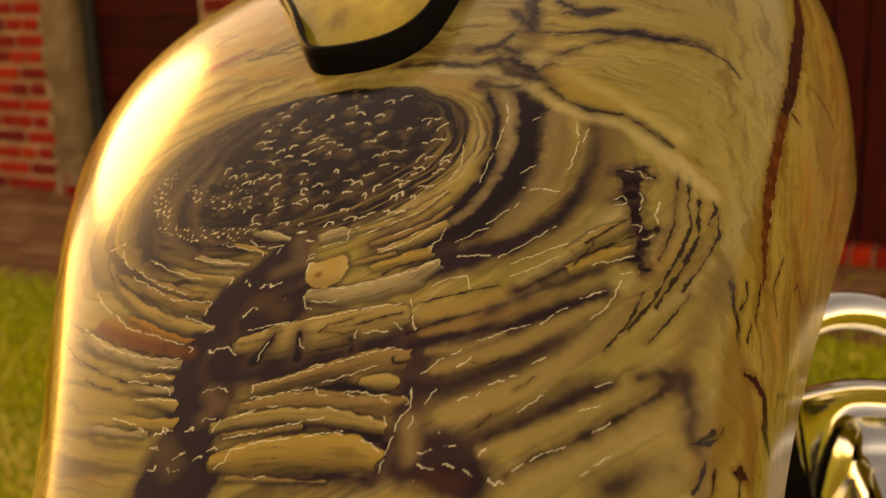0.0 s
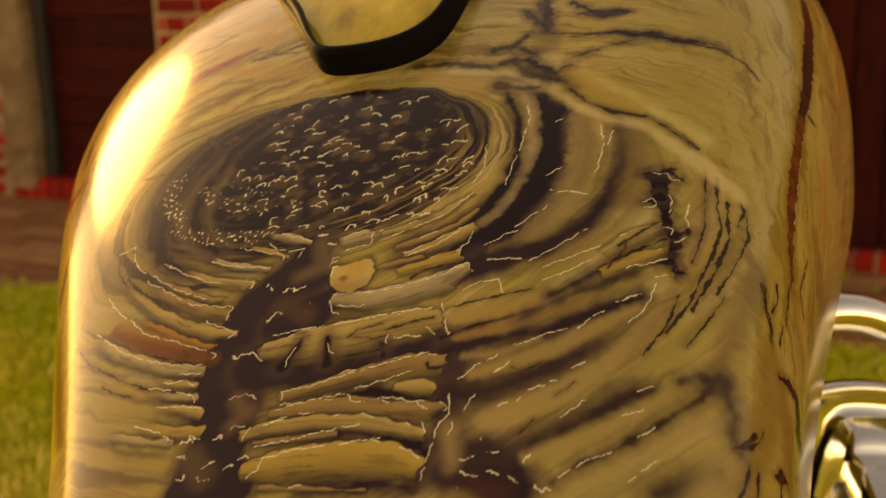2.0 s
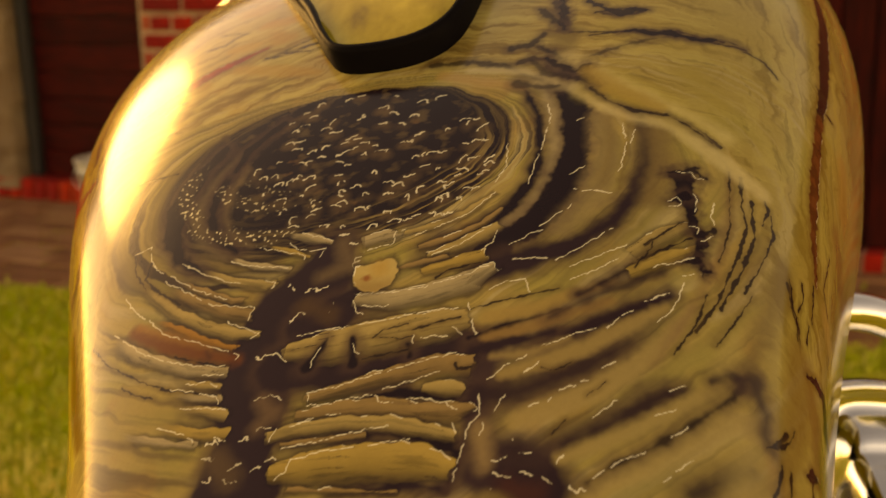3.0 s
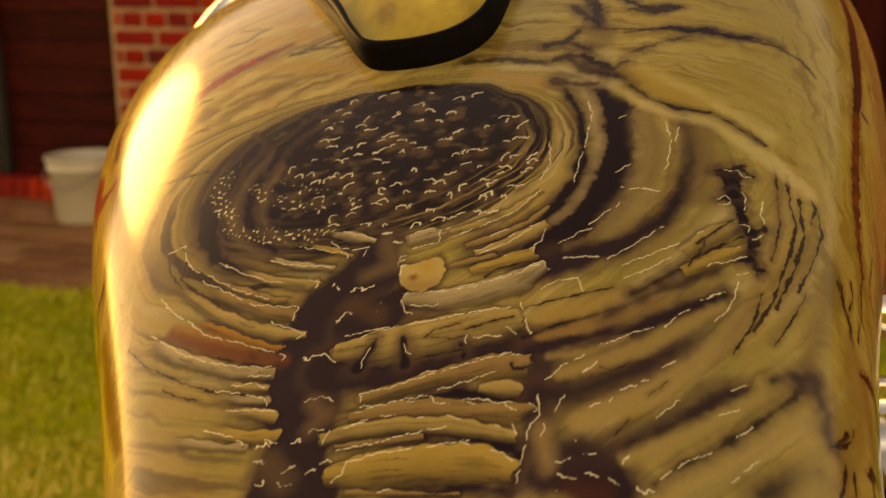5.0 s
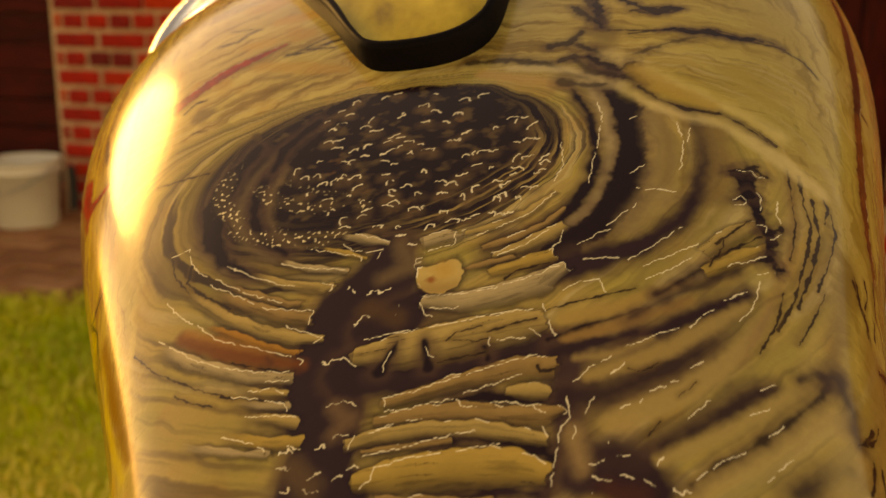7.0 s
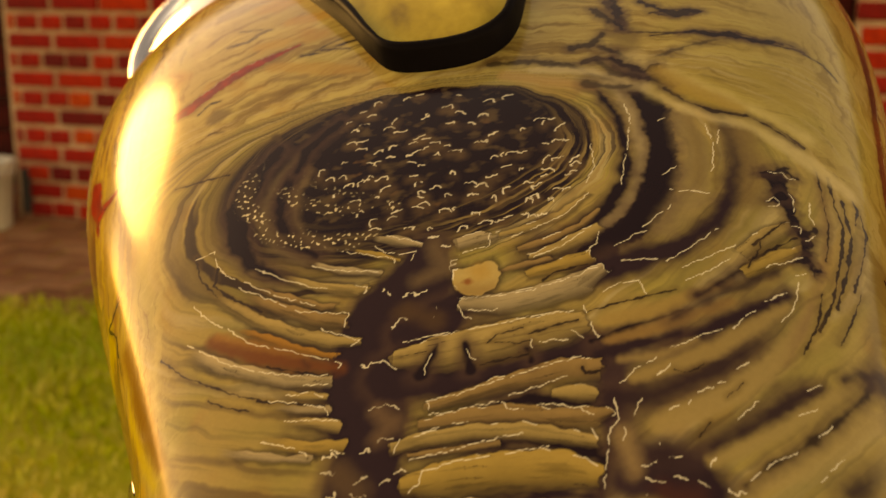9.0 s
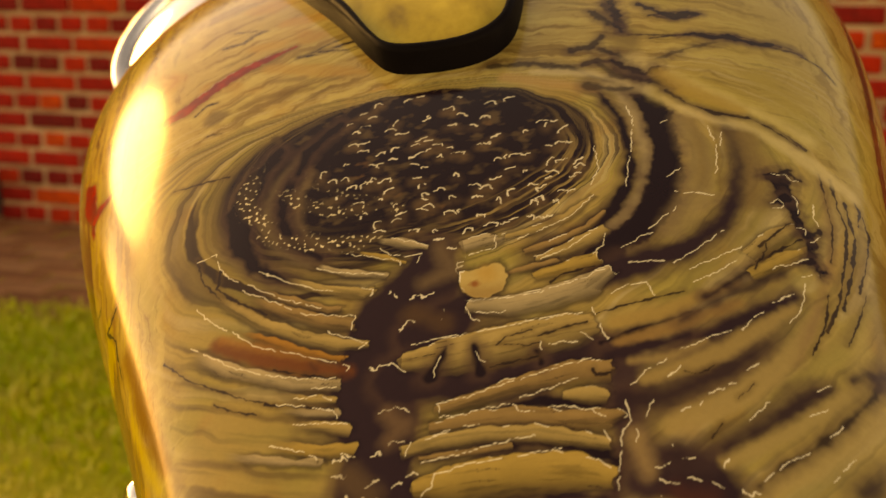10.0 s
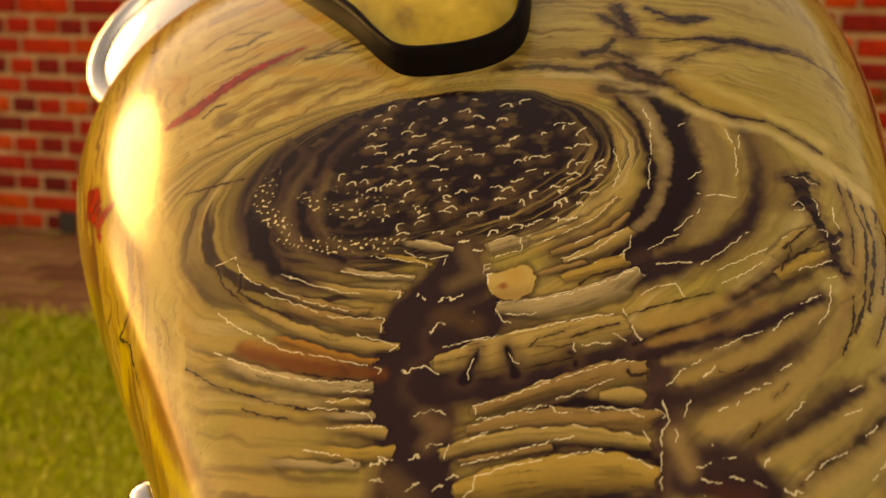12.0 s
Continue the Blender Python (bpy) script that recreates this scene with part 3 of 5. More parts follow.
    c.plank([(1.77, -2.98, 0.39), (3.04, -2.79, 0.65), (4.25, -2.39, 0.83), (4.91, -2.02, 0.51)], TAN)
    c.plank([(1.52, -3.87, 0.50), (3.17, -3.78, 0.81), (4.30, -3.56, 0.75)], GOLD)
    c.plank([(0.41, -3.45, 0.19), (1.59, -3.34, 0.32), (2.76, -3.23, 0.25)], OCHRE)
    c.plank([(-1.27, -4.70, 0.78), (0.40, -5.15, 1.02), (1.87, -5.18, 1.20), (3.50, -4.92, 1.31), (4.68, -4.28, 0.59)], GREY_TAN)
    c.plank([(-4.12, -6.89, 0.81), (-2.35, -7.09, 1.77), (-0.71, -7.03, 2.00), (0.80, -6.97, 1.89), (2.39, -6.89, 1.65), (3.46, -6.85, 1.13)], TAN)
    c.plank([(-3.01, -9.43, 0.38), (-1.30, -9.20, 0.69), (0.46, -8.98, 0.87), (2.21, -8.89, 1.12), (3.63, -9.20, 1.04)], OCHRE)
    c.plank([(1.66, -9.83, 0.41), (2.72, -10.05, 0.91), (3.29, -10.22, 0.60)], TAN)
    c.plank([(-3.40, -10.17, 0.47), (-1.77, -10.24, 0.93), (0.00, -10.40, 1.00), (1.57, -10.95, 0.88), (2.81, -11.21, 0.99), (3.60, -11.05, 0.39)], OCHRE)
    c.plank([(-4.47, -10.95, 0.57), (-3.07, -10.80, 0.72), (-1.38, -10.88, 0.70), (0.36, -11.23, 0.77), (1.92, -11.83, 0.70), (2.92, -12.28, 0.46)], TAN)
    c.plank([(-3.90, -11.37, 0.20), (-2.25, -11.49, 0.35), (-0.60, -11.57, 0.25)], OCHRE)
    c.plank([(-4.26, -12.60, 0.73), (-2.47, -12.63, 1.58), (-0.40, -12.80, 1.74), (1.40, -13.11, 1.65), (2.69, -13.64, 0.89)], GOLD)
    c.plank([(-3.54, -13.39, 0.29), (-1.11, -13.87, 0.16), (0.69, -14.21, 0.05)], OCHRE)
    # notches in the broken board
    c.dark([(-3.14, -7.90, 0.54), (-2.73, -7.27, 0.32), (-2.32, -6.63, 0.12)], 0.15)
    c.dark([(-1.18, -8.07, 0.42), (-1.17, -7.36, 0.27), (-1.25, -6.78, 0.12)], 0.15)
    c.dark([(1.16, -8.17, 0.25), (1.08, -7.59, 0.13)], 0.12)
    # grain that flows down beside the split
    c.soft([(14.99, -0.10, 0.49), (14.44, -3.07, 0.66), (13.33, -5.58, 0.59), (11.91, -7.91, 0.50), (10.43, -10.00, 0.36)], (0.21, 0.11, 0.055), 0.6, 0.4)
    c.soft([(15.92, -3.32, 0.44), (14.39, -6.54, 0.45), (12.69, -9.06, 0.33)], (0.19, 0.12, 0.045), 0.55, 0.35)
    c.soft([(15.51, -0.65, 0.27), (15.03, -3.55, 0.29), (13.53, -6.69, 0.26), (11.69, -9.24, 0.20)], (0.40, 0.27, 0.10), 0.5, 0.25)
    c.soft([(16.93, -4.40, 1.01), (15.10, -7.97, 1.14), (14.22, -9.84, 0.73)], (0.16, 0.10, 0.035), 0.65, 0.6)
    c.soft([(17.23, -8.73, 1.78), (16.22, -11.77, 1.61), (14.50, -15.00, 0.95)], (0.19, 0.10, 0.03), 0.6, 0.5)
    c.soft([(13.69, -8.80, 0.46), (12.80, -10.19, 0.51)], (0.40, 0.30, 0.11), 0.5, 0.5)
    c.soft([(13.44, -13.67, 1.03), (12.72, -15.11, 1.14)], (0.40, 0.30, 0.12), 0.5, 0.6)
    c.soft([(20.30, -5.13, 1.04), (21.53, -6.54, 1.48), (21.13, -8.27, 1.08)], (0.42, 0.26, 0.09), 0.5, 0.4)
    c.soft([(22.43, -0.03, 1.21), (24.02, -1.92, 2.05), (27.24, -2.86, 2.77)], (0.22, 0.10, 0.035), 0.55, 0.4)
    c.soft([(17.94, -9.60, 0.76), (18.13, -11.18, 1.48), (17.74, -13.43, 1.23)], (0.19, 0.085, 0.025), 0.65, 0.5)
    c.soft([(24.96, 13.25, 1.66), (26.23, 10.03, 2.52), (26.88, 6.81, 2.62)], (0.20, 0.13, 0.05), 0.5, 0.5)
    c.soft([(23.90, 4.65, 1.46), (23.82, 2.05, 1.82)], (0.40, 0.20, 0.06), 0.5, 0.5)
    # broken ends by the split
    c.plank([(10.13, -4.56, 0.66), (11.67, -3.62, 0.90), (12.87, -3.05, 0.35)], TAN)
    c.plank([(9.98, -5.62, 0.66), (11.60, -4.92, 0.84), (12.97, -4.33, 0.45)], GOLD)
    c.dark([(12.26, 0.06, 0.28), (12.83, -0.47, 0.78), (12.79, -1.47, 0.86), (12.89, -2.29, 0.58), (12.86, -3.23, 0.41), (13.09, -3.84, 0.55), (12.75, -4.99, 0.32), (12.97, -5.68, 0.24)], 0.10, 1.0, 0.15)
    c.dark([(12.29, -0.01, 0.28), (13.41, 0.20, 0.30), (13.72, -0.33, 0.14)], 0.08, 0.9, 0.12)
    c.dark([(12.69, -1.48, 0.56), (12.15, -1.71, 0.25)], 0.08, 1.0, 0.1)
    c.dark([(12.98, -3.60, 0.42), (13.72, -3.32, 0.15)], 0.08, 0.9, 0.1)
    c.dark([(12.78, -4.90, 0.28), (12.13, -5.13, 0.14)], 0.08, 0.9, 0.1)
    c.crack([(10.77, -4.13), (11.72, -3.40), (12.51, -2.87)], 0.10)
    c.crack([(10.37, -4.94), (11.49, -4.41), (12.69, -3.80)], 0.10)
    c.crack([(10.16, -5.29), (10.81, -4.59), (11.12, -3.99)], 0.08)
    # thin dark cracks
    c.crack([(1.27, -6.88), (2.20, -6.73), (3.20, -6.68)], 0.10)
    c.crack([(-0.39, -6.94), (0.00, -6.62), (1.05, -6.55)], 0.06)
    c.crack([(-0.10, -6.99), (0.80, -7.25), (1.26, -7.19)], 0.05)
    c.crack([(-3.93, -6.79), (-3.25, -6.76), (-2.79, -6.78)], 0.08)
    c.crack([(3.57, -6.36), (4.68, -6.21), (5.81, -6.11), (7.16, -5.97)], 0.08)
    c.crack([(2.19, -4.35), (2.68, -4.04), (4.08, -3.89)], 0.10)
    c.crack([(-0.82, -7.94), (0.00, -7.87), (1.03, -7.85)], 0.08)
    c.crack([(15.47, -0.07), (15.25, -1.67), (15.25, -2.91), (14.74, -4.21), (14.07, -5.49), (13.21, -7.14), (12.13, -8.57)], 0.13)
    c.crack([(15.76, -1.39), (15.53, -3.43), (14.54, -5.40), (13.34, -7.39)], 0.15)
    c.crack([(16.66, -1.89), (16.56, -3.11), (15.55, -4.87), (14.55, -6.37)], 0.11)
    c.crack([(14.99, 0.24), (14.73, -1.45), (14.46, -3.06), (13.69, -4.96)], 0.07)
    c.crack([(16.45, -1.10), (16.57, -1.56), (16.09, -2.53)], 0.16)
    c.crack([(12.90, -6.75), (12.15, -8.30), (11.16, -9.63)], 0.09)
    c.crack([(14.93, -6.42), (13.79, -8.00), (12.85, -9.17)], 0.08)
    c.crack([(-14.69, -3.17), (-13.41, -4.59), (-12.06, -5.67), (-10.53, -6.76), (-9.15, -7.57)], 0.10)
    c.crack([(-11.98, -6.49), (-11.05, -7.13), (-10.05, -7.69)], 0.07)
    c.crack([(-11.63, 0.49), (-11.84, -0.44), (-11.01, -1.45), (-9.51, -2.81)], 0.10)
    c.crack([(-12.87, 1.75), (-12.53, 0.20), (-11.61, -1.20)], 0.08)
    c.crack([(-9.29, -5.76), (-7.98, -6.44), (-6.74, -6.99)], 0.08)
    c.crack([(-9.69, -7.32), (-8.39, -7.83), (-6.92, -8.40)], 0.09)
    c.crack([(6.22, -9.72), (6.71, -9.94), (7.36, -9.66)], 0.06)
    c.crack([(7.78, -11.25), (8.14, -11.05), (8.51, -10.72)], 0.05)
    c.crack([(6.42, -12.74), (6.67, -12.42), (6.91, -12.22)], 0.07)
    c.crack([(2.96, -8.92), (3.05, -9.21), (3.56, -9.24)], 0.12)
    c.crack([(16.99, -5.15), (17.01, -6.27), (17.30, -6.93), (17.36, -7.80)], 0.12)
    c.crack([(21.30, -1.80), (20.23, -3.91), (20.77, -4.95)], 0.07)
    c.crack([(14.26, -13.28), (14.83, -13.02), (15.45, -12.38)], 0.16)
    c.crack([(14.84, -13.81), (14.60, -14.54), (14.16, -15.30)], 0.16)
    # pale scratched highlights along broken edges
    c.pale([(-1.28, -4.43), (-0.40, -4.59), (0.40, -4.67), (1.70, -4.71), (3.08, -4.51), (4.39, -4.15)])
    c.pale([(-1.31, -4.78), (-1.17, -5.35), (-0.85, -5.65)])
    c.pale([(-0.96, -5.11), (0.00, -5.42), (0.40, -5.21)])
    c.pale([(-3.67, -6.14), (-2.55, -6.06), (-1.15, -6.10), (0.39, -6.11), (1.59, -6.03), (3.13, -6.17)])
    c.pale([(-2.95, -7.84), (-2.79, -7.34), (-2.46, -6.83)])
    c.pale([(-1.22, -7.07), (-1.11, -7.45), (-0.93, -7.68)])
    c.pale([(1.26, -7.16), (1.31, -7.59)])
    c.pale([(1.63, -7.39), (2.22, -7.42), (2.67, -7.46)])
    c.pale([(2.93, -7.13), (3.25, -7.54)])
    c.pale([(3.51, -5.96), (3.61, -6.42)])
    c.pale([(3.64, -6.86), (3.67, -7.30), (3.82, -7.66)])
    c.pale([(-2.98, -9.18), (-1.74, -9.08), (-0.65, -8.85), (1.15, -8.60), (2.99, -8.39)])
    c.pale([(0.09, -9.58), (1.29, -9.38), (2.60, -9.14)])
    c.pale([(-2.97, -9.23), (-2.95, -9.73), (-2.19, -9.82), (-1.33, -9.75), (-0.37, -9.75)])
    c.pale([(-0.23, -9.82), (0.00, -10.12), (0.61, -10.31)])
    c.pale([(1.08, -10.21), (1.65, -10.28), (2.46, -10.63), (2.99, -11.07)])
    c.pale([(-3.52, -10.56), (-2.64, -10.39), (-1.55, -10.36)])
    c.pale([(-4.38, -11.19), (-4.27, -10.84), (-4.10, -10.58)])
    c.pale([(-3.84, -11.55), (-3.09, -11.51), (-2.25, -11.47), (-0.98, -11.34), (0.36, -11.30)])
    c.pale([(-3.95, -12.85), (-3.54, -12.58), (-3.42, -12.13), (-2.26, -11.95), (-0.97, -12.01)])
    c.pale([(-0.40, -12.02), (0.18, -12.03), (1.25, -12.09)])
    c.pale([(1.94, -12.61), (2.53, -12.91), (2.68, -13.18)])
    c.pale([(2.75, -11.69), (2.91, -12.08)])
    c.pale([(3.81, -10.54), (3.85, -11.42), (3.47, -11.76), (3.22, -12.62), (2.94, -13.51), (2.76, -14.16)])
    c.pale([(4.82, -10.74), (4.50, -11.18), (4.31, -11.51)])
    c.pale([(5.12, -11.84), (4.96, -12.37), (4.99, -12.77)])
    c.pale([(3.95, -11.86), (3.80, -12.38)])
    c.pale([(6.38, -8.74), (7.61, -8.36), (8.38, -8.21)])
    c.pale([(8.80, -8.21), (9.30, -7.83)])
    c.pale([(9.44, -7.66), (9.86, -7.50)])
    c.pale([(10.39, -7.10), (11.42, -6.66)])
    c.pale([(12.04, -6.18), (11.66, -7.09), (11.23, -7.69), (10.75, -8.11)])
    c.pale([(4.21, -9.90), (5.02, -9.36), (5.69, -9.09)])
    c.pale([(5.57, -9.86), (6.15, -9.50)])
    c.pale([(6.84, -10.86), (7.38, -10.74)])
    c.pale([(7.60, -10.62), (7.93, -10.52)])
    c.pale([(8.42, -10.07), (8.99, -9.88)])
    c.pale([(5.63, -11.44), (5.96, -11.33)])
    c.pale([(6.35, -11.32), (6.49, -11.17)])
    c.pale([(5.31, -3.24), (6.31, -2.76), (6.73, -2.66)])
    c.pale([(6.58, -2.43), (6.96, -2.25), (7.37, -1.84), (7.63, -1.72)])
    c.pale([(7.18, -4.47), (7.93, -4.05), (8.81, -3.58), (9.59, -3.06)])
    c.pale([(5.43, -4.09), (5.99, -4.12), (6.87, -4.31)])
    c.pale([(4.46, -5.45), (5.04, -5.19), (5.84, -5.22), (6.01, -5.94)])
    c.pale([(7.66, -5.59), (8.72, -5.26), (9.59, -4.77)])
    c.pale([(7.67, -4.93), (8.97, -4.48), (10.08, -4.06)])
    c.pale([(7.64, -14.71), (8.47, -14.22), (9.54, -13.82)])
    c.pale([(10.57, -13.29), (11.22, -12.76)])
    c.pale([(10.01, -15.08), (10.78, -14.43), (11.41, -14.00)])
    c.pale([(10.08, -12.33), (10.87, -12.05)])
    c.pale([(10.75, -11.27), (11.35, -11.02)])
    c.pale([(7.90, -12.24), (8.83, -11.58)])
    c.pale([(12.65, 0.05), (13.23, -0.01), (13.41, -0.35), (13.77, -0.42)])
    c.pale([(13.18, -1.30), (13.26, -1.78), (13.05, -2.34)])
    c.pale([(13.96, -1.72), (13.75, -2.54), (13.80, -3.00)])
    c.pale([(12.72, -3.18), (13.07, -3.22), (13.00, -3.54)])
    c.pale([(13.06, -3.99), (13.59, -3.64)])
    c.pale([(10.94, -5.34), (11.78, -5.13), (12.68, -4.82)])
    c.pale([(12.08, -5.80), (12.82, -5.69)])
    c.pale([(12.05, -1.70), (12.40, -1.48), (12.59, -1.71), (12.39, -2.04), (12.04, -1.97)])
    c.pale([(8.11, 0.44), (8.78, 0.85)])
    c.pale([(8.68, 3.97), (9.07, 4.08)])
    c.pale([(8.19, -1.16), (7.89, -1.61)])
    c.pale([(8.19, -0.47), (8.51, -0.70), (8.99, -0.69), (9.75, -1.02)])
    c.pale([(10.71, 3.37), (10.70, 2.01), (10.23, 0.24)])
    c.pale([(11.18, 2.91), (10.89, 1.99)])
    c.pale([(4.86, -2.24), (4.66, -2.85), (4.15, -3.21)])
    c.pale([(-10.36, -0.78), (-9.60, -1.49), (-8.75, -2.21), (-7.67, -2.87), (-7.14, -3.25)])
    c.pale([(-10.61, -1.11), (-9.58, -1.86), (-8.66, -2.68), (-7.90, -3.34), (-5.75, -4.05), (-5.97, -4.66)])
    c.pale([(-9.84, -0.22), (-8.53, -1.29), (-7.45, -2.04), (-6.62, -2.45)])
    c.pale([(-12.86, -1.15), (-12.04, -2.31), (-10.98, -3.27), (-9.92, -4.42), (-8.04, -5.42), (-6.16, -6.52), (-6.28, -6.77)])
    c.pale([(-13.12, -3.14), (-11.27, -4.82), (-9.81, -5.82), (-8.48, -6.44), (-6.75, -6.96)])
    c.pale([(-11.91, 1.67), (-11.66, 0.67), (-11.30, 0.00), (-10.81, -0.47)])
    c.pale([(-12.85, 1.56), (-11.91, 1.67)])
    c.pale([(-8.42, -7.44), (-7.44, -7.58), (-6.95, -7.90)])
    c.pale([(-9.16, -7.49), (-8.14, -7.90), (-6.92, -8.45), (-6.79, -8.83)])
    c.pale([(-8.59, -8.61), (-7.14, -8.95), (-6.43, -9.19)])
    c.pale([(-9.53, -9.30), (-8.27, -9.87), (-7.65, -10.42)])
    c.pale([(-6.73, -7.41), (-7.71, -7.15)])
    c.pale([(-7.24, -0.94), (-5.94, -1.63), (-4.42, -2.09)])
    c.pale([(-6.97, -4.54), (-6.08, -5.11), (-5.36, -5.57), (-5.70, -5.77)])
    c.pale([(-5.41, -2.57), (-4.91, -2.87), (-5.02, -3.12)])
    c.pale([(-4.44, -0.58), (-4.13, -1.07), (-3.43, -1.37), (-2.73, -1.39), (-2.99, -1.82)])
    c.pale([(-5.97, -0.47), (-4.44, -1.19), (-3.64, -1.55), (-3.73, -1.79)])
    c.pale([(-3.93, -0.09), (-3.05, -0.62), (-2.44, -0.96)])
    c.pale([(-1.00, -2.02), (0.32, -1.85), (0.43, -1.19), (0.85, -1.16)])
    c.pale([(1.32, -1.65), (2.20, -1.38), (3.69, -0.93), (4.91, 0.15)])
    c.pale([(2.07, -2.99), (2.92, -2.79), (4.28, -2.10)])
    c.pale([(7.50, 5.53), (7.58, 4.66), (7.10, 2.75), (6.22, -0.01)])
    c.pale([(5.53, 3.19), (5.41, 1.67), (4.85, 0.71)])
    # pale scraps in the dark trunk and pool
    c.pale([(-4.42, -3.16), (-4.12, -3.08), (-3.93, -3.42)], 0.060, 0.17)
    c.pale([(-3.46, -3.79), (-2.96, -3.76), (-2.50, -3.66)], 0.060, 0.17)
    c.pale([(-2.29, -5.15), (-2.04, -4.46)], 0.060, 0.17)
    c.pale([(-1.29, -3.71), (-1.38, -2.74), (-1.15, -2.32)], 0.060, 0.17)
    c.pale([(-3.93, -5.19), (-3.63, -4.97), (-3.34, -4.89)], 0.060, 0.17)
    c.pale([(-5.32, -6.88), (-4.62, -6.82), (-3.93, -7.35)], 0.060, 0.17)
    c.pale([(-5.18, -8.96), (-4.39, -8.96), (-4.04, -9.14)], 0.060, 0.17)
    c.pale([(-4.93, -10.44), (-4.40, -10.52)], 0.060, 0.17)
    c.pale([(-5.59, -10.80), (-5.25, -10.75)], 0.060, 0.17)
    c.pale([(-6.61, -10.56), (-6.15, -10.62)], 0.060, 0.17)
    c.pale([(-7.05, -10.70), (-6.49, -10.71)], 0.060, 0.17)
    c.pale([(-7.26, -11.39), (-6.58, -11.36)], 0.060, 0.17)
    c.pale([(-5.89, -12.08), (-5.46, -11.93)], 0.060, 0.17)
    c.pale([(-5.02, -12.39), (-4.59, -12.24)], 0.060, 0.17)
    c.pale([(-6.10, -12.44), (-5.55, -12.70)], 0.060, 0.17)
    c.pale([(-6.97, -12.42), (-6.65, -12.31)], 0.060, 0.17)
    c.pale([(-4.39, -11.93), (-4.05, -11.92)], 0.060, 0.17)
    c.pale([(4.23, -13.52), (4.72, -13.50)], 0.060, 0.17)
    c.pale([(4.26, -13.98), (4.80, -14.31)], 0.060, 0.17)
    c.pale([(5.30, -14.13), (5.53, -14.32)], 0.060, 0.17)
    c.pale([(5.92, -14.50), (6.27, -14.73)], 0.060, 0.17)
    c.pale([(5.33, -13.31), (5.54, -13.29)], 0.060, 0.17)
    c.pale([(3.77, -14.75), (4.24, -14.74)], 0.060, 0.17)
    c.pale([(6.65, -13.66), (6.50, -13.96)], 0.060, 0.17)
    c.pale([(6.78, -15.03), (7.23, -15.14)], 0.060, 0.17)
    # soft brown clouds in the trunk
    c.soft([(-3.46, -4.56, 0.85), (-2.28, -5.30, 0.83)], (0.085, 0.042, 0.02), 0.8, 0.4)
    c.soft([(-4.83, -9.18, 0.65), (-4.39, -9.80, 0.93), (-4.93, -10.44, 0.53)], (0.15, 0.085, 0.045), 0.8, 0.4)
    c.soft([(-1.95, -1.26, 0.74), (-1.59, -2.68, 0.88), (-2.72, -3.03, 0.66)], (0.16, 0.10, 0.05), 0.7, 0.4)
    c.soft([(-6.57, -11.56, 1.22), (-5.88, -12.44, 1.01)], (0.13, 0.075, 0.035), 0.6, 0.5)
    c.soft([(4.73, -14.74, 0.88), (5.64, -15.07, 0.71)], (0.08, 0.022, 0.014), 0.7, 0.5)
    # the knot
    c.knot((-0.41, -3.44))
    # red gashes
    c.gash([(-15.49, 13.24, 0.50), (-14.15, 13.65, 1.04), (-12.88, 14.49, 0.73), (-11.62, 15.41, 0.88), (-10.05, 16.11, 0.65), (-8.01, 16.91, 0.20)], RED)
    c.gash([(-22.21, 13.11, 0.68), (-21.69, 11.86, 1.93), (-21.05, 10.25, 1.06), (-20.89, 8.53, 0.26)], RED)
    c.gash([(-20.72, 9.71, 0.87), (-19.39, 9.86, 0.51), (-18.35, 10.18, 0.13)], RED)
    c.gash([(-19.74, 14.84, 0.26), (-19.38, 13.50, 0.44), (-19.23, 12.49, 0.13)], UMBER)
    # long seam on the far flank, brown to red-brown
    c.gash([(24.05, 17.90, 0.67), (23.82, 14.74, 0.87), (22.92, 11.11, 0.98), (22.24, 8.34, 0.77), (21.34, 5.87, 0.57)], UMBER)
    c.gash([(21.39, 6.01, 0.56), (20.84, 3.99, 0.64), (20.27, 2.02, 0.72), (19.76, -0.12, 0.72), (19.51, -1.72, 0.51), (19.36, -4.17, 0.17)], RED_BROWN)
    c.gash([(17.65, -9.04, 0.17), (18.73, -8.98, 0.50), (19.49, -9.15, 0.46), (19.80, -10.04, 0.71), (19.67, -10.58, 0.72), (20.50, -11.06, 0.36)], UMBER)
    c.gash([(16.47, -13.68, 0.09), (17.08, -13.44, 0.57), (17.57, -13.46, 0.21)], UMBER)
    c.crack([(19.12, -4.29), (18.86, -5.36), (18.56, -6.35)], 0.10)
    c.crack([(17.19, -4.85), (17.11, -6.31), (17.33, -6.61), (17.14, -7.72)], 0.10)
    c.crack([(18.05, -4.68), (18.00, -5.51), (17.50, -6.21)], 0.10)
    c.crack([(15.36, -13.95), (15.05, -15.11)], 0.10)
    c.crack([(16.96, -13.75), (16.79, -14.49)], 0.10)
    c.crack([(21.52, -8.07), (21.41, -9.24)], 0.10)
    c.crack([(21.54, -8.13), (23.50, -7.09)], 0.10)
    c.crack([(15.99, -12.08), (15.62, -12.63), (14.99, -13.07)], 0.10)
    c.crack([(22.97, -2.41), (23.56, -1.78), (25.21, -2.34), (26.39, -3.34)], 0.10)
    c.crack([(18.28, -6.56), (17.90, -7.51)], 0.10)
    c.crack([(24.64, 10.34), (26.23, 10.43), (27.92, 10.44)], 0.10)
    c.crack([(21.59, 8.49), (22.13, 8.06)], 0.10)
    c.crack([(22.11, 6.92), (22.89, 6.72)], 0.10)
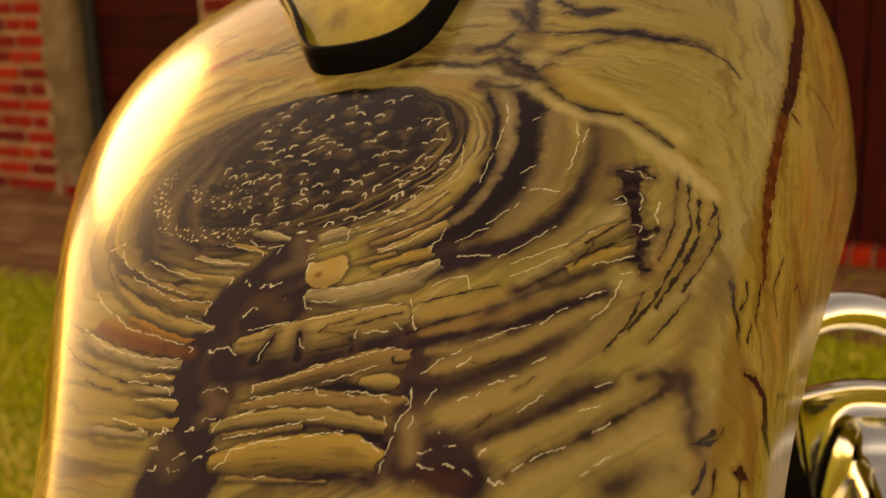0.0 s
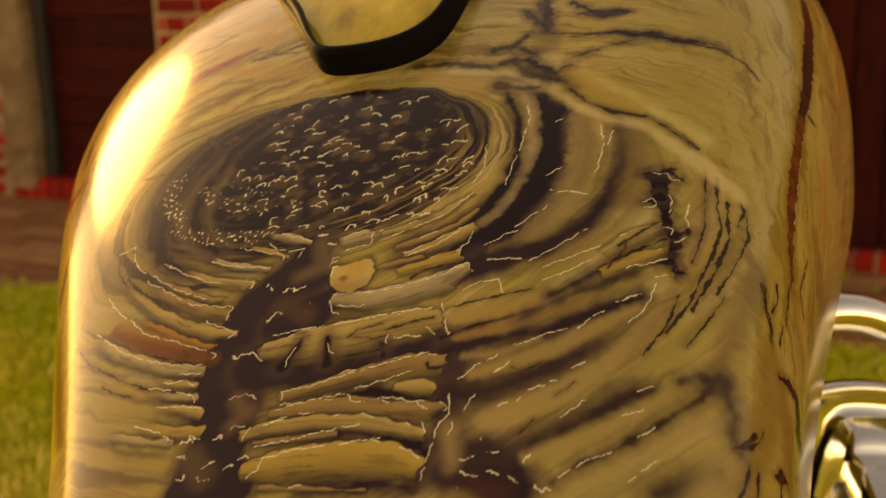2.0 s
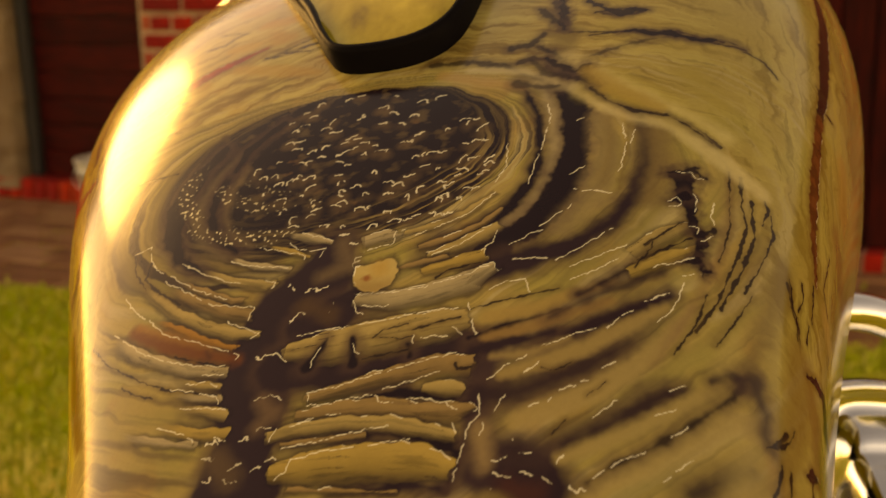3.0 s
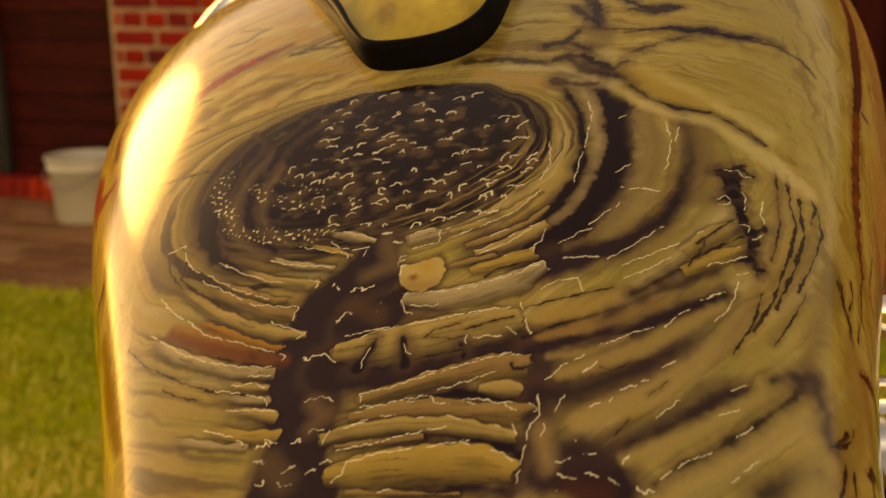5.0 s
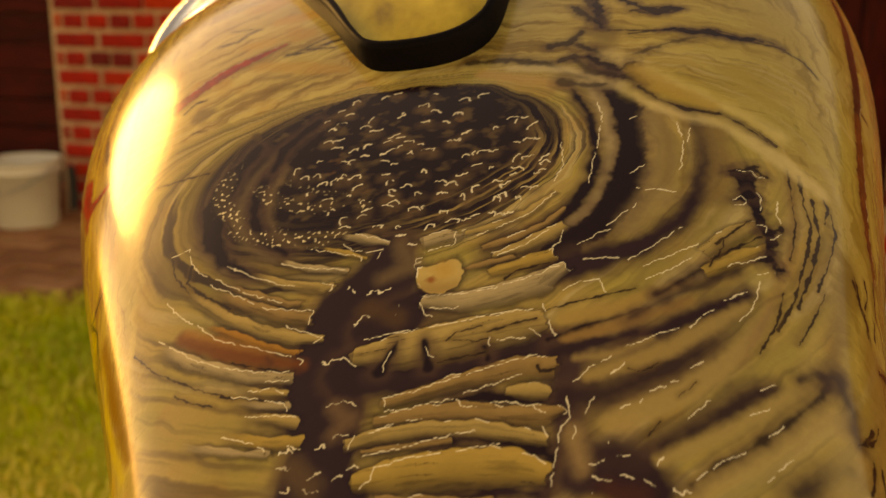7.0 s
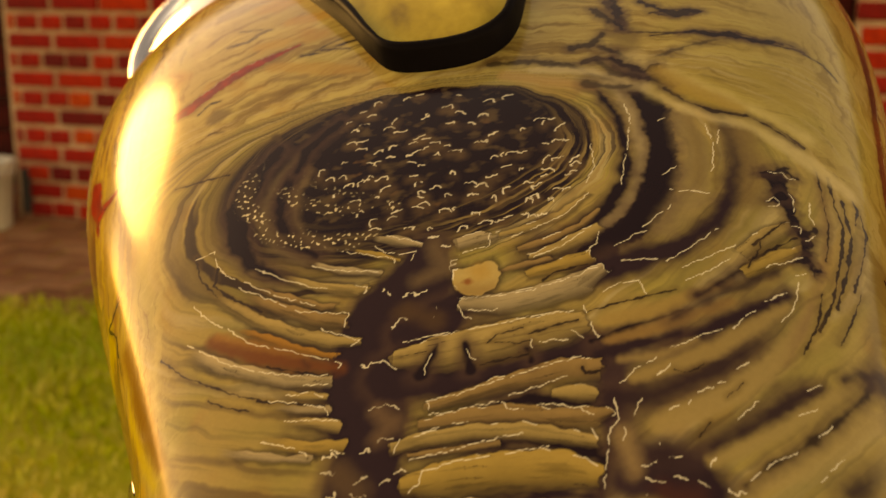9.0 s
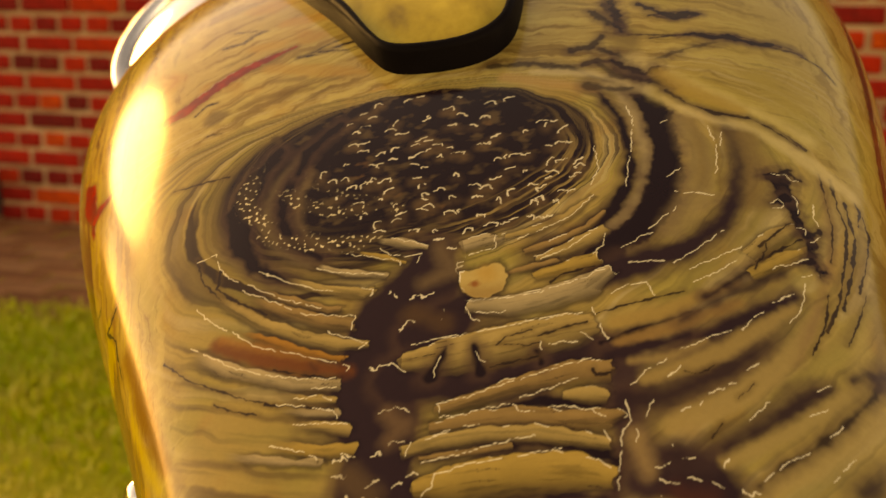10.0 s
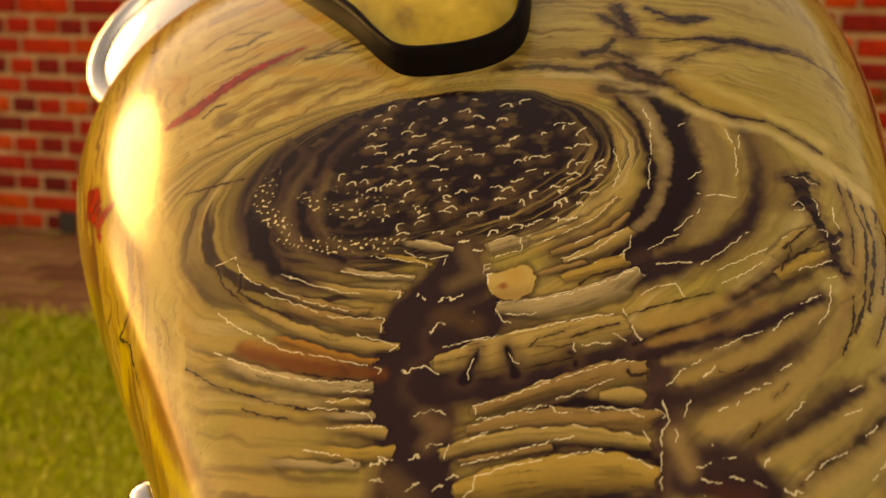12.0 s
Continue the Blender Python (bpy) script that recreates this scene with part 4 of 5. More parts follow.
    # lines and branches above the eye
    c.crack([(8.89, 11.33), (10.60, 10.87), (12.39, 10.43), (13.62, 10.07), (15.09, 9.54), (16.33, 9.28), (17.31, 9.11)], 0.12)
    c.crack([(17.28, 8.92), (18.25, 8.34), (18.77, 7.36)], 0.10)
    c.crack([(10.34, 12.93), (11.46, 12.15), (12.61, 12.36)], 0.14)
    c.crack([(7.65, 8.60), (8.90, 7.73), (9.86, 7.86)], 0.20)
    c.crack([(7.65, 8.49), (8.22, 7.59), (8.76, 7.10)], 0.16)
    c.crack([(9.16, 6.86), (9.94, 5.33), (10.96, 4.50), (12.21, 3.93), (12.96, 3.76), (13.92, 2.90), (14.83, 1.69)], 0.13)
    c.soft([(8.74, 11.26, 1.58), (8.34, 9.28, 1.17), (7.93, 8.16, 1.22)], (0.10, 0.055, 0.02), 0.6, 0.4)
    c.dark([(8.40, 14.56, 0.37), (8.72, 13.33, 0.59), (8.70, 11.72, 0.22)], 0.12, 0.8, 0.14)
    c.dark([(7.29, 10.45, 0.19), (8.06, 9.58, 0.32), (8.52, 7.97, 0.62), (9.28, 7.21, 0.42)], 0.14, 0.85, 0.12)
    c.dark([(6.24, 9.27, 0.19), (6.96, 9.53, 0.40), (7.72, 9.08, 0.29)], 0.12, 0.8, 0.1)
    c.dark([(1.73, 10.74, 0.31), (3.99, 10.24, 0.41), (5.56, 9.31, 0.37), (6.77, 8.02, 0.26), (8.19, 6.67, 0.42)], 0.12, 0.75, 0.08)
    c.dark([(9.30, 8.73, 0.14), (11.88, 9.56, 0.19), (13.77, 9.97, 0.20), (14.97, 9.68, 0.31)], 0.1, 0.6, 0.08)
    c.crack([(10.23, 12.86), (11.67, 12.97), (12.74, 12.55)], 0.16)
    c.crack([(9.89, 10.72), (12.40, 10.72), (14.53, 10.21), (15.27, 9.70), (16.25, 9.53)], 0.14)
    c.soft([(2.48, 9.52, 0.77), (4.63, 8.26, 0.64), (6.40, 7.20, 0.44)], (0.45, 0.25, 0.09), 0.6, 0.25)
    c.soft([(3.90, 9.50, 0.49), (6.57, 8.47, 0.56), (8.00, 7.18, 0.34)], (0.52, 0.42, 0.22), 0.6, 0.2)
    c.soft([(6.98, 7.26, 0.67), (8.63, 6.77, 0.85), (9.93, 4.90, 0.67), (11.19, 3.84, 0.70), (12.92, 3.09, 0.82), (14.29, 1.27, 0.90), (15.45, 0.06, 0.93), (16.43, -0.81, 0.75)], (0.56, 0.45, 0.22), 0.60, 0.28)
    c.soft([(10.22, 6.37, 2.49), (12.25, 4.75, 1.95), (13.94, 3.10, 1.12)], (0.36, 0.27, 0.05), 0.6, 0.7)
    c.soft([(8.62, 8.94, 1.29), (10.51, 6.77, 0.81), (12.75, 4.50, 0.76), (15.15, 2.46, 0.91)], (0.56, 0.45, 0.2), 0.5, 0.5)
    c.crack([(-14.36, 7.06), (-12.83, 6.84), (-11.38, 6.63)], 0.10)
    c.crack([(-13.49, 12.70), (-12.86, 13.38), (-12.24, 13.28)], 0.10)
    c.crack([(-7.89, 15.64), (-6.03, 15.86), (-4.19, 16.06), (-3.27, 16.06)], 0.10)
    c.crack([(-6.67, 15.70), (-5.17, 15.23), (-4.24, 15.45)], 0.12)
    c.crack([(-12.36, 19.18), (-11.03, 19.01), (-10.04, 20.02)], 0.11)
    c.crack([(-11.74, 20.85), (-10.39, 20.23)], 0.08)
    c.crack([(-12.67, 10.50), (-11.92, 10.34)], 0.07)
    c.soft([(-12.22, 11.87, 1.42), (-11.76, 11.98, 0.54)], (0.12, 0.07, 0.025), 0.7, 0.3)
    c.soft([(-9.00, 8.53, 0.50), (-8.80, 8.22, 0.35)], (0.07, 0.04, 0.02), 0.8, 0.15)
    c.soft([(-15.95, 9.18, 0.39), (-15.81, 8.91, 0.28)], (0.14, 0.09, 0.04), 0.5, 0.3)
    c.dark([(8.76, 14.85, 0.40), (8.75, 13.47, 0.60), (8.53, 12.13, 0.32)], 0.10, 0.85, 0.16)
    c.dark([(7.58, 14.17, 0.33), (8.13, 12.97, 0.37), (8.65, 11.86, 0.23)], 0.10, 0.8, 0.14)
    c.dark([(10.04, 14.12, 0.27), (10.91, 13.05, 0.43), (11.62, 12.46, 0.58), (12.23, 12.78, 0.47), (12.96, 12.53, 0.17)], 0.08, 0.9, 0.10)
    c.dark([(11.42, 10.61, 0.16), (12.04, 10.70, 0.27), (12.86, 10.30, 0.41), (13.95, 10.15, 0.46), (14.42, 9.88, 0.25), (15.12, 9.54, 0.35), (16.22, 9.75, 0.15), (17.23, 9.28, 0.15)], 0.07, 0.95, 0.07)
    c.dark([(6.01, 10.73, 0.46), (7.00, 10.78, 0.34), (7.58, 11.56, 0.22)], 0.12, 0.8, 0.1)
    c.dark([(7.55, 9.33, 0.21), (8.21, 8.47, 0.47), (8.90, 7.73, 0.43), (9.51, 8.09, 0.48)], 0.10, 0.9, 0.14)
    c.dark([(8.58, 7.25, 0.24), (9.30, 7.19, 0.53), (9.91, 6.35, 0.23)], 0.12, 0.85, 0.1)
    c.dark([(6.12, 7.54, 0.56), (7.25, 6.94, 0.37), (8.09, 6.83, 0.24)], 0.15, 0.7, 0.06)
    c.dark([(6.91, 9.34, 0.14), (7.51, 8.05, 0.42), (8.62, 7.42, 0.27)], 0.15, 0.6, 0.06)
    c.dark([(9.56, 6.30, 0.24), (10.21, 5.19, 0.15), (11.21, 4.25, 0.12), (12.71, 3.77, 0.12), (13.43, 3.16, 0.07), (14.47, 1.94, 0.07)], 0.05, 0.85, 0.05)
    c.soft([(9.58, 7.69, 0.88), (10.49, 6.10, 1.17), (12.49, 4.40, 0.63)], (0.34, 0.21, 0.05), 0.7, 0.3)
    c.soft([(14.21, 6.81, 1.45), (15.32, 4.39, 1.09)], (0.30, 0.22, 0.05), 0.5, 0.6)
    # stains and hairlines on the shoulder
    c.soft([(-9.47, 15.20, 0.77), (-6.63, 13.70, 1.19), (-4.43, 12.64, 0.45)], (0.40, 0.21, 0.045), 0.6, 0.3)
    c.soft([(-8.53, 20.16, 1.07), (-6.47, 20.04, 1.22)], (0.42, 0.20, 0.04), 0.6, 0.3)
    c.soft([(-10.33, 18.01, 0.80), (-8.93, 17.68, 0.93)], (0.42, 0.22, 0.04), 0.55, 0.3)
    c.soft([(-10.90, 11.98, 0.37), (-9.68, 12.43, 0.49), (-7.14, 12.14, 0.35)], (0.16, 0.085, 0.02), 0.6, 0.2)
    c.soft([(-9.17, 13.74, 0.38), (-7.54, 13.31, 0.49)], (0.15, 0.08, 0.025), 0.55, 0.2)
    c.crack([(-7.06, 15.83), (-5.87, 16.42), (-4.93, 16.76)], 0.10)
    c.crack([(-7.89, 15.49), (-6.29, 15.46), (-5.66, 15.81), (-4.74, 16.01)], 0.11)
    c.crack([(-12.10, 19.17), (-11.03, 19.16), (-10.57, 19.77), (-9.70, 19.81)], 0.10)
    # flank towards the camera: long soft grain and a hollow
    c.soft([(-17.98, 2.92, 0.46), (-18.80, 1.51, 0.86), (-19.59, 0.17, 0.95), (-19.86, -2.06, 1.06)], (0.16, 0.06, 0.012), 0.6, 0.3)
    c.soft([(-19.52, 1.68, 0.83), (-19.59, 0.17, 1.34), (-20.61, -0.69, 1.54)], (0.50, 0.42, 0.04), 0.5, 0.3)
    c.soft([(-17.56, -1.14, 0.85), (-16.43, -4.66, 1.02), (-14.81, -8.14, 0.90)], (0.20, 0.08, 0.012), 0.85, 0.4)
    c.soft([(-21.99, 8.84, 0.98), (-22.51, 5.50, 1.80), (-24.40, 3.39, 2.50)], (0.14, 0.06, 0.012), 0.8, 0.25)
    c.soft([(-17.62, -4.52, 0.53), (-16.48, -7.02, 0.63), (-15.34, -8.87, 0.47)], (0.46, 0.36, 0.05), 0.7, 0.3)
    c.soft([(-15.92, -4.40, 0.41), (-15.04, -7.01, 0.50), (-13.87, -9.34, 0.46)], (0.16, 0.08, 0.015), 0.5, 0.4)
    c.soft([(-19.45, -1.73, 1.08), (-19.69, -3.87, 2.35), (-17.48, -7.51, 1.20)], (0.15, 0.09, 0.015), 0.6, 0.3)
    c.soft([(-23.66, 10.68, 1.67), (-23.10, 8.19, 1.56), (-23.45, 6.37, 0.37)], (0.20, 0.09, 0.015), 0.5, 0.3)
    c.crack([(-18.06, 2.30), (-19.10, 1.72), (-19.85, 1.59), (-18.73, 0.52), (-18.68, -0.43), (-18.42, -1.78)], 0.12)
    c.crack([(-20.71, 3.50), (-22.18, 3.21), (-23.50, 2.11), (-23.40, 0.38)], 0.10)
    # scalloped scraps floating in the eye
    c.scraps([(-5.31, 8.26), (-4.62, 8.85), (-4.15, 8.40), (-3.83, 9.39), (-2.34, 9.22), (-1.73, 9.36), (-4.57, 7.85), (-5.05, 7.57), (-3.45, 7.18), (-2.88, 6.72), (-5.24, 6.65), (-4.69, 6.59), (-4.80, 5.98), (-3.97, 5.57), (-3.29, 5.64), (-5.62, 5.28), (-4.38, 4.87), (-4.06, 4.84), (-2.60, 4.83), (-2.29, 4.98)])
    c.scraps([(-1.99, 5.99), (-1.71, 5.76), (-2.31, 5.71), (-1.28, 5.32), (-1.79, 5.16), (-1.27, 4.49), (-0.78, 4.94), (-0.47, 4.51), (-2.48, 4.26), (-2.05, 3.96), (-3.42, 4.97), (-4.50, 3.81), (-3.94, 3.64), (-4.75, 3.65), (-5.44, 3.59), (-5.73, 4.29), (-6.33, 4.37), (-3.76, 2.87), (-2.48, 3.34), (-2.31, 2.83)])
    c.scraps([(-2.20, 2.21), (-2.37, 1.85), (-2.15, 1.33), (-2.46, 1.24), (-4.20, 2.43), (-3.60, 1.87), (-5.18, 2.47), (-4.98, 1.66), (-4.45, 0.95), (-3.61, 0.89), (-3.39, 1.26), (-1.62, 2.31), (-0.73, 3.01), (-1.03, 1.67), (-0.75, 0.74), (-1.27, 0.71), (0.00, 2.13), (0.39, 1.86), (0.00, 1.37), (0.98, 2.30)])
    c.scraps([(0.63, 4.80), (0.91, 4.83), (1.39, 5.21), (2.75, 5.08), (3.59, 5.57), (3.98, 5.40), (4.44, 4.82), (4.46, 3.71), (4.06, 3.83), (3.57, 3.74), (1.21, 3.52), (1.63, 3.59), (2.01, 3.54), (2.50, 3.50), (1.68, 2.77), (2.31, 2.36), (3.46, 2.82), (3.99, 2.66), (4.70, 2.41), (4.67, 2.04)])
    c.scraps([(3.39, 2.02), (3.20, 1.70), (4.21, 1.44), (4.47, 1.56), (2.43, 1.40), (2.82, 1.22), (2.62, 0.44), (2.31, 0.30), (1.46, 1.33), (0.88, 0.93), (3.24, 0.16), (3.64, 0.69), (4.03, 0.65), (2.05, -0.47), (2.42, -0.71), (2.74, -0.67), (1.32, -0.44), (0.91, -0.54), (0.00, 0.18), (0.32, -0.51)])
    c.scraps([(-0.49, 7.91), (0.00, 7.34), (-1.32, 7.68), (-1.60, 7.41), (-0.48, 6.67), (0.48, 6.25), (1.04, 6.76), (1.45, 7.73), (1.15, 6.75), (-0.67, -0.58), (-2.02, -0.21), (-2.92, 0.11), (-4.42, 0.40), (-1.44, -1.40), (0.12, 8.64), (2.42, 7.86), (-3.02, 7.67), (-6.09, 3.22), (-6.72, 5.04), (-1.93, -0.76)])


def painting(s, v):
    """Linear colours of the airbrushed petrified wood; s and v in centimetres."""
    wob = rough(s * 0.55, v * 0.55, 3, 4)
    k = ring_number(s + 0.18 * wob, v + 0.18 * rough(s * 0.4, v * 0.4 + 9, 21, 3))
    raw = np.arctan2(v - 2.0, s + 3.0)          # 0 to the right, -pi/2 downwards
    ang = np.where(raw > math.pi / 2, raw - math.tau, raw)
    # streaks that follow the rings
    fine = rough(k * 17, ang * 1.5, 31, 4, 0.5)
    broad = rough(k * 9, ang * 1.1, 37, 3)
    # the zone beyond the rings flows downwards at the sides and across at the top
    side = rough(s * 0.9 + 0.05 * v + 0.5 * wob, v * 0.10, 41, 5, 0.6)
    across = rough(s * 0.10, v * 1.0 + 0.42 * np.sqrt((s - 2.0) ** 2 + 8.0) + 0.4 * wob, 43, 5, 0.62)
    limit = np.interp(v, [-20, -10, -5.5, -0.5, 2.0, 4.1, 5.8, 7.4, 8.8, 30], [15.2, 14.6, 15.4, 16.8, 14.8, 12.6, 10.5, 9.3, 7.8, -30])
    beyond = np.maximum(ease(-0.4, 0.5, s + 0.35 * wob - limit), ease(0.9, 1.1, k) * ease(-4, 0, v))
    beyond = np.clip(np.maximum(beyond, ease(13.4, 16.2, -s - 0.1 * v)), 0, 1)
    inside = 1 - beyond

    base = np.stack([0.40 + 0 * s, 0.285 + 0 * s, 0.095 + 0 * s], -1)

    def blend(col, amount):
        nonlocal base
        base = base * (1 - amount[..., None]) + np.array(col) * amount[..., None]

    def shade(factor):
        nonlocal base
        base = base * factor[..., None]
    # soft colour areas
    blend((0.36, 0.29, 0.08), ease(0.0, 0.8, rough(s * 0.22, v * 0.22, 61, 3)) * 0.8)
    blend((0.48, 0.38, 0.19), ease(0.1, 0.7, broad) * 0.65)
    blend((0.40, 0.21, 0.06), ease(0.25, 0.9, rough(s * 0.3 + 5, v * 0.3, 67, 3)) * 0.45 * inside)
    # grain in the rings
    shade(1 - 0.34 * ease(0.0, 0.8, fine) * inside - 0.22 * ease(0.12, 0.6, rough(k * 40, ang * 1.6, 71, 2)) * inside)
    blend((0.30, 0.24, 0.075), ease(-0.1, 0.6, rough(k * 6, ang * 1.3, 73, 3)) * inside * 0.6)
    # left half browner and darker, painted to offset the stronger light there
    blend((0.085, 0.045, 0.022), ease(0.05, 0.5, rough(k * 12, ang * 0.8, 72, 3)) * inside * ease(0.05, 0.2, k) * (0.18 + 0.40 * ease(4, 0, s)))
    shade(1 - inside * (0.08 + 0.14 * ease(4, -2, s)))
    # grain outside
    mixing = ease(12.5, 18.0, np.abs(s - 1))
    flow = across * (1 - mixing) + side * mixing
    blend((0.20, 0.11, 0.028), ease(0.05, 0.75, flow) * beyond * 0.80)
    blend((0.52, 0.41, 0.14), ease(0.0, 0.7, -flow) * beyond * 0.70)
    blend((0.42, 0.19, 0.030), ease(0.1, 0.8, rough(s * 0.25, v * 0.25, 77, 3)) * beyond * 0.6 * ease(3, -6, s))
    blend((0.34, 0.22, 0.026), ease(-15.5, -18.5, s) * 0.6)
    streak = rough(s * 1.5 + 0.4 * wob, v * 0.07, 81, 3)
    blend((0.13, 0.065, 0.012), ease(0.05, 0.5, streak) * ease(-15.5, -18.0, s) * 0.75)
    blend((0.48, 0.36, 0.05), ease(0.1, 0.6, -streak) * ease(-15.5, -18.0, s) * 0.6)
    hair = rough(s * 0.22, v * 2.6 + 1.1 * np.sqrt((s - 2.0) ** 2 + 8.0) + 0.5 * wob, 78, 3) * (1 - mixing) + rough(s * 2.6 + 0.6 * wob, v * 0.22, 79, 3) * mixing
    blend((0.085, 0.042, 0.014), ease(0.34, 0.7, hair) * beyond * 0.40)
    blend((0.26, 0.20, 0.045), ease(5, 15, s) * beyond * 0.40)
    shade(1 - 0.10 * beyond)
    # the eye
    dark = np.array(INK)
    eye = ease(0.035, -0.015, k + 0.012 * wob)
    blend((0.07, 0.035, 0.015), ease(0.14, 0.0, k) * ease(1.6, 2.2, np.abs(raw)) * 0.7)
    blend(dark, eye)
    rim = eye * ease(-0.20, -0.02, k)
    blend((0.17, 0.11, 0.045), rim * ease(-0.1, 0.6, rough(k * 42, ang * 1.5, 83, 3)) * 0.45)
    # growth lines round the eye, brightest on its far side
    lines = rough(k * 55, ang * 1.3, 84, 2)
    near_rim = ease(-0.16, -0.10, k) * ease(0.17, 0.10, k) * (0.25 + 0.75 * ease(0.9, 0.2, np.abs(raw + 0.3)))
    blend((0.34, 0.23, 0.09), ease(0.05, 0.45, lines) * near_rim * 0.75)
    blend(dark, ease(0.05, 0.45, -lines) * near_rim * 0.85)
    # dark rings hugging the eye on its near side
    hug = ease(1.7, 2.3, np.abs(raw)) * ease(0.0, 0.03, k) * ease(0.26, 0.16, k)
    blend((0.022, 0.009, 0.007), ease(-0.15, 0.25, rough(k * 22, ang * 0.7, 86, 2)) * hug * 0.95)
    smoke = ease(0.15, 0.95, rough(s * 1.0, v * 1.5, 87, 3)) * eye * ease(-0.04, -0.16, k)
    blend((0.12, 0.075, 0.035), smoke * 0.6)
    blend((0.22, 0.085, 0.03), smoke * ease(0.4, 0.9, rough(s * 0.5, v * 0.5, 89, 2)) * 0.5)

    artwork(Canvas(s, v, base))

    # grains at the near rim
    dots = rough(s * 5.5, v * 5.5, 95, 1)
    leftrim = ease(2.45, 2.8, np.abs(raw)) + ease(-2.0, -2.5, raw)
    arcs = ease(0.045, 0.015, np.abs(k + 0.085)) + 0.8 * ease(0.035, 0.01, np.abs(k + 0.215)) + 0.5 * ease(0.03, 0.01, np.abs(k + 0.30))
    leftrim = np.clip(leftrim, 0, 1) * np.clip(arcs, 0, 1) * ease(-0.5, 0.1, rough(k * 12, ang * 3, 97, 2))
    blend((0.10, 0.062, 0.030), leftrim * 0.4)
    blend((0.72, 0.62, 0.38), ease(0.36, 0.46, dots) * leftrim)
    # the clear coat warms it all a little
    return np.clip(base * np.array((0.97, 0.925, 0.93)), 0.003, 0.9)


def fuel_tank():
    f = np.interp(np.linspace(0, 1, 1301), [0, 0.10, 0.86, 1], [-1, -0.62, 0.74, 1])
    vv = np.r_[np.linspace(-0.27, -0.158, 20)[:-1], np.linspace(-0.158, 0.258, 800), np.linspace(0.258, 0.36, 16)[1:]]
    low = np.linspace(0, np.pi, 26)[1:-1]
    rows, s_all = [], []
    for v in vv:
        u, z, s = tank_top(f, v)
        w, h, hb, zt = tank_section(v)
        ub = MIDDLE + w * np.sign(np.cos(low)) * np.abs(np.cos(low)) ** (2 / ROUND_LOW)
        zb = zt - h - hb * np.sin(low) ** (2 / ROUND_LOW)
        rows.append(np.stack([np.r_[u, ub], np.full(len(f) + len(low), v), np.r_[z, zb]], -1))
        s_all.append(s)
    # rounded ends
    for end, first in ((0.36, False), (-0.27, True)):
        ring = rows[0] if first else rows[-1]
        mid = ring.mean(0)
        for a in (0.35, 0.7, 1.0, 1.25, 1.5):
            r = mid + (ring - mid) * math.cos(a)
            r[:, 1] = end + (-1 if first else 1) * 0.05 * math.sin(a)
            if first:
                rows.insert(0, r)
                s_all.insert(0, s_all[0])
            else:
                rows.append(r)
                s_all.append(s_all[-1])
    co = np.array(rows)
    nr, nc = co.shape[:2]
    vert = co.reshape(-1, 3)
    i, j = np.meshgrid(np.arange(nr - 1), np.arange(nc), indexing='ij')
    jn = (j + 1) % nc
    quads = np.stack([i * nc + j, i * nc + jn, (i + 1) * nc + jn, (i + 1) * nc + j], -1).reshape(-1, 4)
    me = bpy.data.meshes.new("fuel_tank")
    me.vertices.add(len(vert))
    me.vertices.foreach_set("co", vert.ravel())
    me.loops.add(quads.size)
    me.loops.foreach_set("vertex_index", quads.ravel())
    me.polygons.add(len(quads))
    me.polygons.foreach_set("loop_start", np.arange(0, quads.size, 4))
    me.polygons.foreach_set("use_smooth", np.ones(len(quads), bool))
    s = np.array(s_all) * 100
    v = np.broadcast_to(co[:, :1, 1] * 100, s.shape)
    col = np.ones((nr, nc, 4))
    col[:, :, :3] = (0.40, 0.30, 0.10)
    col[:, :len(f), :3] = painting(s, v.copy() + np.arange(nr)[:, None] * 1e-7)
    me.update(calc_edges=True)
    att = me.color_attributes.new("paint", 'FLOAT_COLOR', 'POINT')
    att.data.foreach_set("color", col.ravel())
    me.materials.append(TANK_PAINT)
    return new("fuel_tank", me)


# ---- ground ----
WALL = 3.888
ground = part("ground", box((-60, -60, -0.3), (60, 60, -0.004)), SOIL)
tagged(ground, "short patchy lawn, green with dry yellow spots", "ground", kind="structure")

# ---- the building behind the lawn ----
COURSE, LONG = 0.075, 0.225
JOINT = 0.018
DOOR_L, DOOR_R = -4.07, -3.335        # the boarded door
GATE_L, GATE_R = -0.98, -0.14         # the planked door
TOP = 2.2
wall = part("wall_back", box((-4.262 - 5, WALL + 0.012, -0.2), (DOOR_L - 0.19, WALL + 0.36, TOP)), MORTAR)
tagged(wall, "old red brick wall with wide pale mortar joints", "wall", kind="structure")
pieces = [((DOOR_L - 0.19, 2.05), (DOOR_R, TOP)), ((DOOR_R, -0.2), (GATE_L, TOP)), ((GATE_L, 2.05), (GATE_R, TOP)), ((GATE_R, -0.2), (7.0, TOP))]
for (x0, z0), (x1, z1) in pieces:
    part("mortar_bed", box((x0, WALL + 0.012, z0), (x1, WALL + 0.36, z1)), MORTAR, wall)
# inside of the building, closed and dark
part("back_lining", box((-9.2, WALL + 0.36, -0.2), (7.0, WALL + 0.5, TOP)), MORTAR, wall)
roof = part("roof", box((-9.4, WALL - 0.10, TOP), (7.1, WALL + 3.0, TOP + 0.12)), NEAR_BLACK)
tagged(roof, "low dark flat roof edge over the brick wall", "roof", kind="structure")


